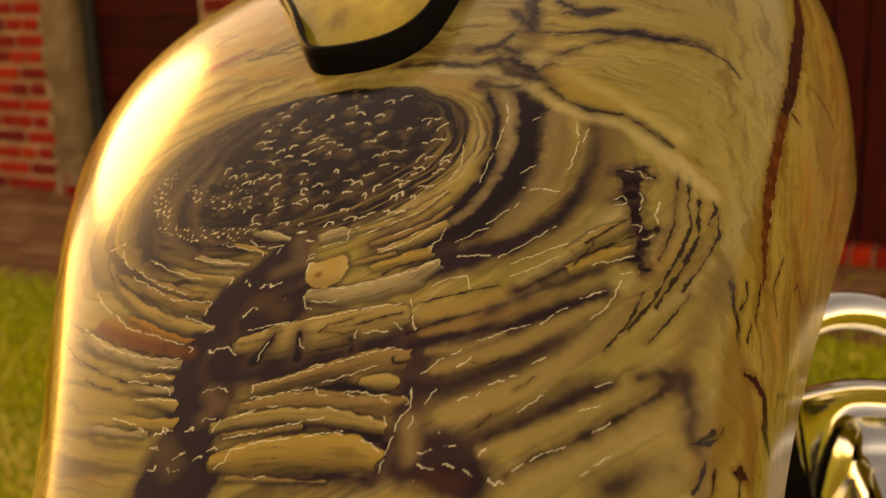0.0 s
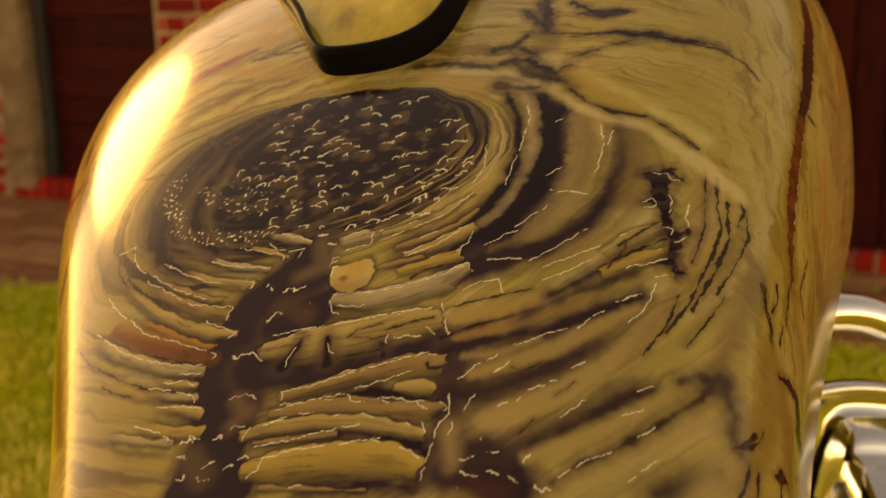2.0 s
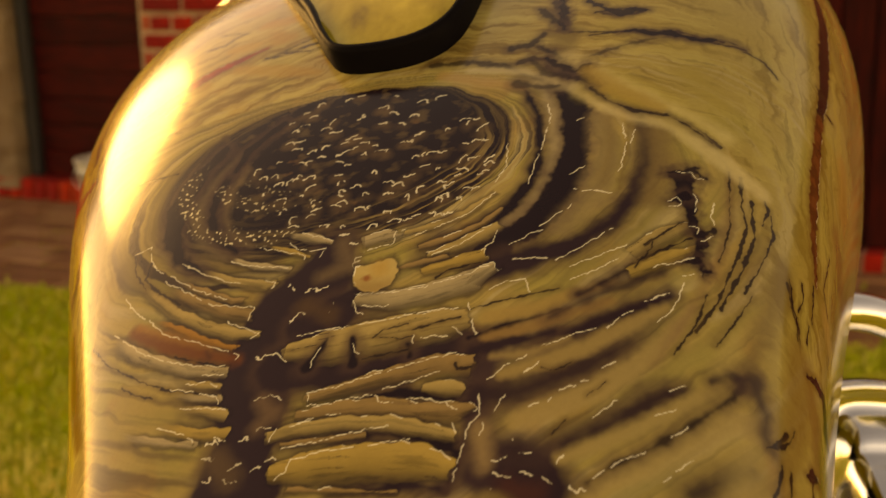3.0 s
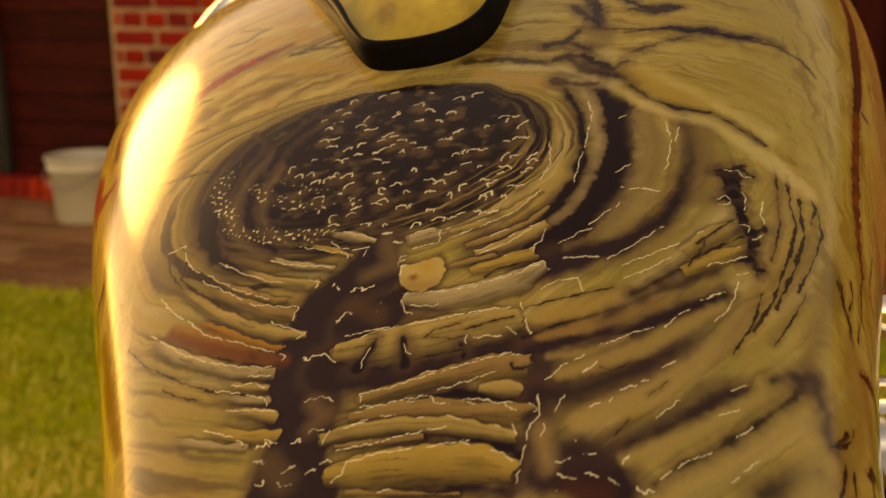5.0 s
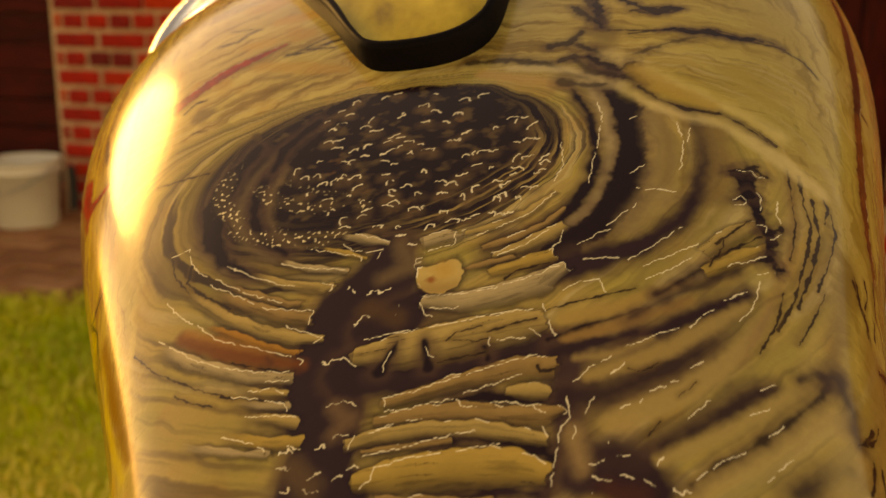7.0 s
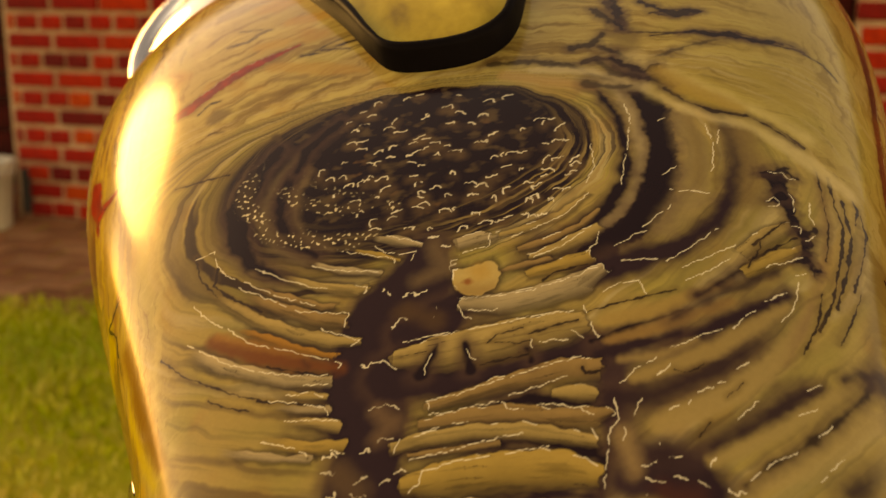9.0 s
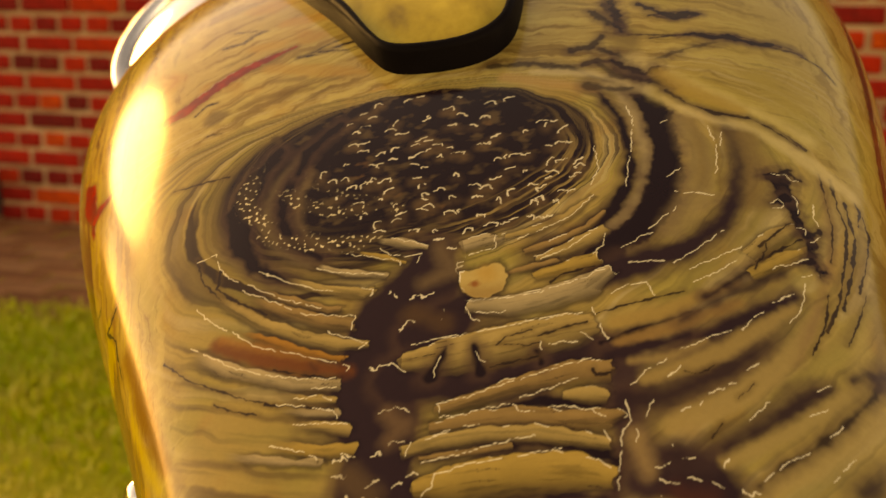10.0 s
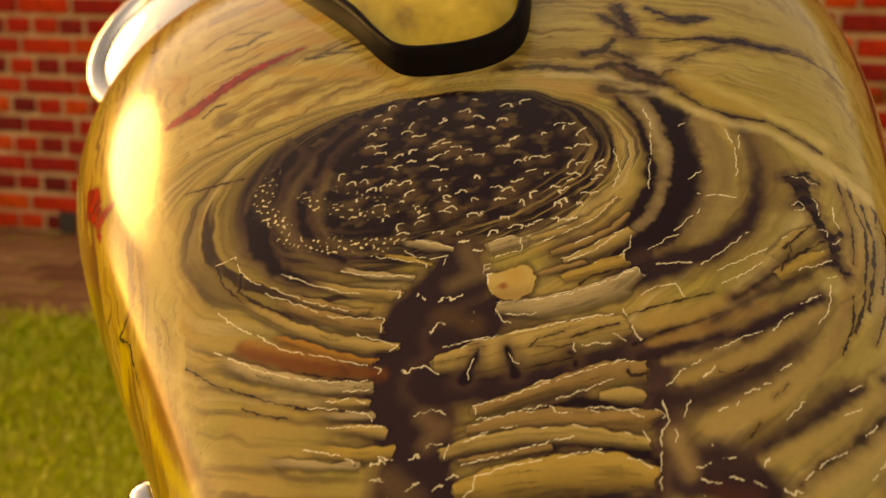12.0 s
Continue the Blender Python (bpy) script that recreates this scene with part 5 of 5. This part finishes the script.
def jamb():
    """Plaster strip down the left side of the boarded door, ragged on both edges."""
    bm = bmesh.new()
    rnd = random.Random(4)
    rows = []
    for i in range(42):
        z = 0.05 + i * 0.05
        a, b = DOOR_L - 0.195 + rnd.uniform(-0.02, 0.02), DOOR_L + rnd.uniform(-0.012, 0.016)
        rows.append([bm.verts.new(p) for p in ((a, WALL + 0.03, z), (a + 0.01, WALL - 0.012 + rnd.uniform(-0.006, 0.006), z), (b - 0.012, WALL - 0.012 + rnd.uniform(-0.008, 0.006), z), (b, WALL + 0.004, z), (b, WALL + 0.30, z))])
    for a, b in zip(rows, rows[1:]):
        for j in range(4):
            bm.faces.new((a[j], a[j + 1], b[j + 1], b[j]))
    bm.faces.new(rows[0][::-1])
    bm.faces.new(rows[-1])
    return part("plaster_jamb", bm, PLASTER, wall, "crumbling beige plaster strip", smooth=False)


jamb()


def boarded_door():
    door = new("door_1")
    tagged(door, "dark red-brown stained door of horizontal boards", "door", kind="structure")
    z, rnd = 0.105, random.Random(7)
    while z < 2.04:
        h = 0.118
        o = part("board", box((DOOR_L, WALL + 0.10 + rnd.uniform(-0.003, 0.003), z), (DOOR_R, WALL + 0.13, min(z + h - 0.006, 2.05)), 0.004), BOARD_ACROSS, door)
        z += h
    part("backing", box((DOOR_L, WALL + 0.132, 0.1), (DOOR_R, WALL + 0.16, 2.05)), NEAR_BLACK, door)
    # black strip added to stand in for the unlit gap beside the jamb
    part("dark_gap", box((DOOR_L + 0.004, WALL + 0.05, 0.1), (DOOR_L + 0.06, WALL + 0.095, 2.04), 0.004), NEAR_BLACK, door)
    return door


def planked_door():
    door = new("door_2")
    tagged(door, "dark red-brown door of upright planks", "door", kind="structure")
    x, rnd = GATE_L, random.Random(9)
    while x < GATE_R - 0.01:
        w = 0.105
        part("plank", box((x, WALL + 0.07 + rnd.uniform(-0.004, 0.004), 0.07), (min(x + w - 0.007, GATE_R), WALL + 0.10, 2.05), 0.004), BOARD_UP, door)
        x += w
    part("backing", box((GATE_L, WALL + 0.102, 0.06), (GATE_R, WALL + 0.13, 2.05)), NEAR_BLACK, door)
    return door


boarded_door()
planked_door()


# ---- bike ----
bike = new("motorcycle")
bike.matrix_world = pose(-0.3, 0.5, 0)
tagged(bike, "custom motorcycle with an airbrushed petrified-wood tank, leaning on its stand", "motorcycle")
INTO = bike.matrix_world.inverted()
tank = fuel_tank()
tank.parent = bike
tank.matrix_local = INTO @ TANK_AT
tagged(tank, "glossy olive and dark brown tank painted as petrified wood")


def loop_trim():
    """The black rim that stands on the tank round its console, a blunt U open to the front."""
    way = [(-10.0, 29.0), (-7.6, 22.8), (-5.4, 17.6), (-4.0, 13.8), (-2.9, 11.9), (-0.9, 11.2), (1.2, 11.2), (2.7, 12.0), (3.7, 13.7), (4.6, 17.3), (5.4, 22.3), (6.2, 29.0)]
    fine = []
    for i in range(len(way) - 1):
        p0, p1, p2, p3 = [Vector((*way[min(max(i + d, 0), len(way) - 1)], 0)) for d in (-1, 0, 1, 2)]
        for j in range(8):
            u = j / 8
            q = 0.5 * ((2 * p1) + (p2 - p0) * u + (2 * p0 - 5 * p1 + 4 * p2 - p3) * u * u + (3 * p1 - p0 - 3 * p2 + p3) * u ** 3)
            fine.append((q.x / 100, q.y / 100))
    bm, rings = bmesh.new(), []
    centre = Vector(tank_point(-0.009, 0.2)[0])
    for s, v in fine:
        p, n = tank_point(s, v)
        inward = (centre - p)
        inward = (inward - n * inward.dot(n)).normalized()
        prof = ((0.0, -0.004), (0.0, 0.0125), (0.0015, 0.0150), (0.0045, 0.0155), (0.0060, 0.0140), (0.0062, -0.004))
        rings.append([bm.verts.new(p + inward * a + n * b) for a, b in prof])
    for a, b in zip(rings, rings[1:]):
        for j in range(5):
            bm.faces.new((a[j], b[j], b[j + 1], a[j + 1]))
    bm.faces.new(rings[0])
    bm.faces.new(rings[-1][::-1])
    ob = part("console_rim", bm, BLACK, bike, "black rubber rim", smooth=True)
    ob.matrix_local = INTO @ TANK_AT
    return ob


loop_trim()


def console_panel():
    """Painted panel inside the rim, a little proud of the tank."""
    bm, grid = bmesh.new(), []
    for i in range(40):
        v = 0.115 + i * 0.0044
        half_l, half_r = min(0.017 + (v - 0.115) * 0.9, 0.036 + (v - 0.139) * 0.40, 0.09), min(0.017 + (v - 0.115) * 0.6, 0.037 + (v - 0.137) * 0.18, 0.06)
        row = []
        for j in range(17):
            t = j / 16 * 2 - 1
            s = -0.001 + (half_r if t > 0 else half_l) * t
            p, n = tank_point(s, v)
            row.append(bm.verts.new(p + n * (0.0035 + 0.0035 * (1 - t ** 4))))
        grid.append(row)
    for a, b in zip(grid, grid[1:]):
        for j in range(16):
            bm.faces.new((a[j], a[j + 1], b[j + 1], b[j]))
    ob = part("console_panel", bm, CONSOLE, bike, "yellow-olive lacquered panel", smooth=True)
    ob.matrix_local = INTO @ TANK_AT
    return ob


def console_material():
    k = Mat("console_lacquer", rough=0.6, spec=0.0)
    v = k.coords((1, 0.5, 1))
    c = k.ramp(k.noise(26, 5, vec=v), [(0.3, (0.14, 0.08, 0.012)), (0.46, (0.34, 0.23, 0.03)), (0.62, (0.50, 0.36, 0.06)), (0.8, (0.46, 0.20, 0.02))])
    k.b.inputs["Coat Weight"].default_value, k.b.inputs["Coat Roughness"].default_value = 0.35, 0.06
    return k.colour(c).m


CONSOLE = console_material()
console_panel()


def bike_part(name, bm, material, label="", smooth=True):
    ob = part(name, bm, material, bike, label, smooth)
    ob.matrix_local = INTO
    return ob


# round chrome instrument ahead of the tank: shell, rim and bulging glass
face = Vector((-0.22, -0.62, 0.62)).normalized()
dial_at = look((-0.714, 0.968, 0.936), Vector((-0.714, 0.968, 0.936)) - face)
shell_prof = [(0.001, -0.060), (0.030, -0.055), (0.050, -0.036), (0.057, -0.012), (0.058, 0.0)]
rim_prof = [(0.0575, -0.004), (0.0625, -0.002), (0.0650, 0.003), (0.0640, 0.008), (0.0595, 0.011), (0.0545, 0.0095), (0.0525, 0.005)]
glass_prof = [(0.0535, 0.005), (0.045, 0.0095), (0.032, 0.0140), (0.016, 0.0165), (0.001, 0.0172)]
dial = bike_part("instrument", lathe(shell_prof, 64, m=dial_at @ Matrix.Scale(1.38, 4)), CHROME, "round chrome instrument")
for piece, prof in (("rim", rim_prof), ("lens", glass_prof)):
    o = part(piece, lathe(prof, 64, m=dial_at @ Matrix.Scale(1.38, 4)), CHROME, dial, smooth=True)
# chrome bar and covers beside the engine
bike_part("chrome_bar", tube([(-0.205, 0.805, 0.715), (-0.179, 0.823, 0.743), (-0.157, 0.845, 0.754), (-0.137, 0.862, 0.7545), (-0.1155, 0.878, 0.747), (-0.090, 0.894, 0.730), (-0.066, 0.900, 0.695), (-0.06, 0.90, 0.64)], 0.0142, 24), CHROME, "bent chrome tube")


def cover():
    """Chrome engine cover: a thin lip, a hollow, a rounded shoulder that drops away at one end, a groove and a broad sloping face."""
    profile = [(0.030, -0.010), (0.012, 0.0), (0.002, 0.002), (-0.003, 0.001), (-0.004, -0.004), (0.001, -0.010), (0.001, -0.018), (-0.006, -0.024), (-0.016, -0.029), (-0.022, -0.034),
               (-0.025, -0.039), (-0.026, -0.043), (-0.029, -0.046), (-0.038, -0.050), (-0.064, -0.062), (-0.084, -0.084), (-0.088, -0.120), (-0.060, -0.150)]
    bm, rings = bmesh.new(), []
    for i in range(33):
        x = i / 32 * 0.15
        g = min(max((x - 0.002) / 0.042, 0.0), 1.0)
        g = g * g * (3 - 2 * g)
        top = 0.0075 * math.sin(min(x / 0.095, 1.3) * math.pi)
        ring = []
        for n, (y, z) in enumerate(profile):
            low = min(max((n - 5) / 3, 0.0), 1.0)
            ring.append(bm.verts.new((x + 0.010 * low * (1 - g), y * (0.25 + 0.75 * g) if n > 4 else y, top + z - 0.052 * (1 - g) * low)))
        rings.append(ring)
    for a, b in zip(rings, rings[1:]):
        for n in range(len(profile) - 1):
            bm.faces.new((a[n], b[n], b[n + 1], a[n + 1]))
    bm.faces.new(rings[0][::-1])
    bm.faces.new(rings[-1])
    bmesh.ops.recalc_face_normals(bm, faces=bm.faces)
    bmesh.ops.transform(bm, matrix=pose(-0.171, 0.848, 0.689, 0, 0, 29.6), verts=bm.verts)
    return bm


def wedge():
    """Black pointed cover between the tank and the chrome."""
    bm = bmesh.new()
    back = Vector((-0.0148, 0.026, -0.004))
    near = [Vector(p) for p in ((-0.1609, 0.7935, 0.6860), (-0.1790, 0.7690, 0.590), (-0.1330, 0.7940, 0.590))]
    a, b = [bm.verts.new(p) for p in near], [bm.verts.new(p + back) for p in near]
    for n in range(3):
        bm.faces.new((a[n], a[(n + 1) % 3], b[(n + 1) % 3], b[n]))
    bm.faces.new(a[::-1])
    bm.faces.new(b)
    bmesh.ops.recalc_face_normals(bm, faces=bm.faces)
    bmesh.ops.bevel(bm, geom=list(bm.edges), offset=0.0012, segments=2, affect='EDGES')
    return bm


bike_part("engine_cover", cover(), CHROME, "polished chrome cover")
bike_part("side_cover", wedge(), BLACK, "black pointed cover", smooth=False)
bike_part("chrome_cap", lathe([(0.001, 0.010), (0.008, 0.008), (0.012, 0.002), (0.013, -0.008), (0.001, -0.010)], 32, m=look((-0.487, 0.485, 0.722), (-0.3, 1.0, 0.6))), CHROME, "small chrome cap")
# frame under the tank and the stand it leans on
bike_part("frame", tube([(-0.20, 0.36, 0.70), (-0.30, 0.62, 0.78), (-0.42, 0.85, 0.86), (-0.52, 0.98, 0.80)], 0.028, 12), BLACK_PAINT, "black steel tube")
bike_part("down_tube", tube([(-0.50, 0.97, 0.80), (-0.44, 0.86, 0.50), (-0.36, 0.70, 0.22), (-0.28, 0.50, 0.20)], 0.020, 12), BLACK_PAINT, "black steel tube")
bike_part("fork", tube([(-0.705, 0.985, 0.87), (-0.62, 0.99, 0.84), (-0.52, 0.98, 0.80)], 0.018, 12), BLACK_PAINT, "black steel tube")
bike_part("lower_tube", tube([(-0.10, 0.74, 0.62), (-0.20, 0.62, 0.45), (-0.36, 0.70, 0.22)], 0.020, 12), BLACK_PAINT, "black steel tube")
bike_part("cap_stay", tube([(-0.487, 0.487, 0.718), (-0.40, 0.56, 0.70), (-0.32, 0.66, 0.76)], 0.008, 8), BLACK_PAINT, "black steel stay")
bike_part("side_stand", tube([(-0.36, 0.70, 0.22), (-0.44, 0.68, 0.10), (-0.50, 0.66, 0.010)], 0.011, 10), STEEL, "steel stand")


# ---- bucket ----
def bucket():
    b = new("bucket")
    b.matrix_world = pose(-3.33, 3.66, 0.0)
    tagged(b, "weathered white plastic bucket standing on the brick paving", "bucket")
    h, r0, r1 = 0.265, 0.118, 0.142
    shell = [(0.001, 0.012), (r0 - 0.004, 0.012), (r1 - 0.004, h - 0.003), (r1 - 0.003, h), (r1 + 0.006, h), (r1 + 0.007, h - 0.012), (r1 + 0.001, h - 0.014), (r1 - 0.002, h - 0.040), (r1 + 0.004, h - 0.042), (r1 + 0.003, h - 0.048), (r1 - 0.005, h - 0.050), (r0, 0.004), (r0 - 0.004, 0.0), (0.001, 0.0)]
    part("shell", lathe(shell, 48), WHITE_PLASTIC, b, smooth=True)
    pts = [(-r1 - 0.006, 0, h - 0.03), (-0.12, -0.10, h - 0.075), (0, -0.146, h - 0.12), (0.12, -0.10, h - 0.075), (r1 + 0.006, 0, h - 0.03)]
    part("handle", tube(pts, 0.003, 8), STEEL, b, "thin wire handle", smooth=True)
    return b


bucket()

# dark gap at the foot of the wall
vent = part("vent", box((-3.30, WALL - 0.012, 0.02), (-3.262, WALL + 0.03, 0.20), 0.004), NEAR_BLACK)
tagged(vent, "narrow dark iron slot at the foot of the wall", "vent")
vent2 = part("vent", box((-2.755, WALL - 0.006, 0.0), (-2.675, WALL + 0.03, 0.085), 0.006), NEAR_BLACK)
tagged(vent2, "small dark iron air vent at the foot of the wall", "vent")


# ---- weed on the wall ----
def weed():
    rnd = random.Random(3)
    bm = bmesh.new()
    for i in range(70):
        c = Vector((0.22 + rnd.gauss(0, 0.04), WALL - 0.02 - abs(rnd.gauss(0, 0.02)), 0.648 + rnd.gauss(0, 0.012)))
        m = Matrix.Translation(c) @ Euler((rnd.uniform(-1, 1), rnd.uniform(-1, 1), rnd.uniform(0, 6))).to_matrix().to_4x4()
        l, w = rnd.uniform(0.012, 0.026), rnd.uniform(0.005, 0.010)
        vs = [bm.verts.new(m @ Vector(p)) for p in ((0, 0, 0), (w, l * 0.4, 0.003), (0, l, 0), (-w, l * 0.4, 0.003))]
        bm.faces.new(vs)
    o = part("weed", bm, LEAF)
    tagged(o, "small green weed growing from a wall joint", "plant", kind="stuff")


weed()


# ---- lawn blades ----
def lawn_rim(x):
    """Where the lawn meets the paving: a little askew to the wall."""
    return np.minimum(2.725 + 0.165 * (x + 3), 3.4)


def lawn():
    n = 110000
    rs = np.random.RandomState(8)
    x, y = rs.uniform(-6.5, 2.5, n), 3.3 - 3.85 * rs.rand(n) ** 1.25
    rim = lawn_rim(x) + 0.05 * np.sin(x * 5) + 0.035 * rs.randn(n)
    y = np.where(y > rim, rim - 0.9 * rs.rand(n), y)
    patch = np.array([noise.noise(Vector((a * 1.6, b * 1.6, 0))) for a, b in zip(x, y)])
    h = (0.013 + 0.010 * rs.rand(n)) * (1 + 0.5 * patch)
    w = 0.0028 + 0.002 * rs.rand(n)
    a, lean = rs.uniform(0, math.tau, n), rs.uniform(0.2, 1.0, n) * h
    dx, dy, ex, ey = np.cos(a) * w, np.sin(a) * w, np.cos(a + 1.3) * lean, np.sin(a + 1.3) * lean
    z0 = np.full(n, -0.006)
    co = np.stack([np.stack([x - dx, y - dy, z0], -1), np.stack([x + dx, y + dy, z0], -1), np.stack([x + dx * 0.6 + ex * 0.45, y + dy * 0.6 + ey * 0.45, h * 0.65], -1),
                   np.stack([x - dx * 0.6 + ex * 0.45, y - dy * 0.6 + ey * 0.45, h * 0.65], -1), np.stack([x + ex, y + ey, h], -1)], 1).reshape(-1, 3)
    me = bpy.data.meshes.new("grass")
    faces = []
    for i in range(n):
        b = 5 * i
        faces.append((b, b + 1, b + 2, b + 3))
        faces.append((b + 3, b + 2, b + 4))
    me.from_pydata(co.tolist(), [], faces)
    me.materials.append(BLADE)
    tagged(new("grass", me), "short lawn grass, green with dry yellow blades, sunlight painted on the near strip", "grass", kind="stuff")


lawn()

# ---- paving along the wall ----
pavement = part("pavement", box((-9, 2.30, -0.25), (7, WALL + 0.02, -0.002)), SOIL)
tagged(pavement, "strip of worn reddish-brown brick paving beside the wall", "pavement", kind="structure")


def piece_mesh(name, size, bevel, material):
    bm = box([-d / 2 for d in size], [d / 2 for d in size], bevel)
    me = bpy.data.meshes.new(name)
    bm.to_mesh(me)
    bm.free()
    me.materials.append(material)
    return me


paver_rnd = random.Random(12)
paver = piece_mesh("paver", (0.214, 0.104, 0.05), 0.006, PAVER)
rest = bmesh.new()
for r in range(12):
    y = WALL - 0.055 - r * 0.112
    for c in range(52):
        x = -6.0 + c * 0.223 + (r % 2) * 0.11
        m = pose(x, y, -0.021 + paver_rnd.uniform(-0.003, 0.003), paver_rnd.uniform(-1, 1), paver_rnd.uniform(-1, 1), paver_rnd.uniform(-1.2, 1.2))
        if y < lawn_rim(x) - 0.02:
            continue
        if -4.8 < x < -2.0 or -1.0 < x < 0.3:
            shared("paver", paver, pavement, m)
        else:
            add_box(rest, (x - 0.107, y - 0.052, -0.046), (x + 0.107, y + 0.052, 0.004))
part("far_pavers", rest, PAVER, pavement)["kind"] = "stuff"

# ---- bricks of the wall ----
brick_rnd = random.Random(21)
long_brick = piece_mesh("brick", (LONG - JOINT, 0.10, COURSE - JOINT), 0.005, BRICK)
head_brick = piece_mesh("brick", (LONG / 2 - JOINT, 0.10, COURSE - JOINT), 0.005, BRICK)
far = bmesh.new()
for row in range(int(TOP / COURSE)):
    z = (row + 0.5) * COURSE
    stretch = row % 2 == 1
    pitch, me = (LONG, long_brick) if stretch else (LONG / 2, head_brick)
    first = -3.107 - 27 * LONG + pitch / 2 - (0 if stretch else LONG / 4)
    for i in range(int(16 / pitch)):
        x = first + i * pitch
        a, b = x - pitch / 2 + JOINT / 2, x + pitch / 2 - JOINT / 2
        gaps = [(DOOR_L - 0.19, DOOR_R + 0.02, 2.05), (GATE_L, GATE_R, 2.05)]
        if any(b > g0 and a < g1 and z < top for g0, g1, top in gaps) or b > 6.9 or a < -9.2:
            # cut bricks close the row beside an opening
            side = [(a, g0) for g0, g1, top in gaps if a < g0 - 0.03 < b and z < top] + [(g1, b) for g0, g1, top in gaps if a < g1 + 0.03 < b and z < top]
            for p, q in side:
                if q - p > 0.03:
                    cut = piece_mesh("brick", (q - p - 0.004, 0.10, COURSE - JOINT), 0.005, BRICK)
                    shared("brick", cut, wall, pose((p + q) / 2, WALL + 0.052, z))
            continue
        m = pose(x + brick_rnd.uniform(-0.004, 0.004), WALL + 0.05 + brick_rnd.uniform(-0.004, 0.003), z + brick_rnd.uniform(-0.002, 0.002), brick_rnd.uniform(-0.8, 0.8), 0, brick_rnd.uniform(-0.8, 0.8))
        near = z < 1.08 and (-5.0 < x < -4.2 or -3.4 < x < -2.45 or -0.2 < x < 0.5)
        if near:
            shared("brick", me, wall, m)
        else:
            add_box(far, (a, WALL + brick_rnd.uniform(-0.002, 0.003), z - (COURSE - JOINT) / 2), (b, WALL + 0.09, z + (COURSE - JOINT) / 2))
part("far_bricks", far, BRICK, wall)["kind"] = "stuff"

# brick steps under the doors
for x0, x1, h in ((DOOR_L - 0.16, DOOR_R, 0.098), (GATE_L, GATE_R, 0.066)):
    part("step_bed", box((x0, WALL + 0.006, 0.0), (x1, WALL + 0.30, h - 0.008)), MORTAR, wall)
    x = x0
    while x < x1 - 0.02:
        w = min(0.075, x1 - x)
        me = piece_mesh("brick", (w - 0.013, 0.22, h - 0.004), 0.005, BRICK)
        shared("brick", me, wall, pose(x + w / 2, WALL + 0.10, h / 2 + 0.001))
        x += 0.075
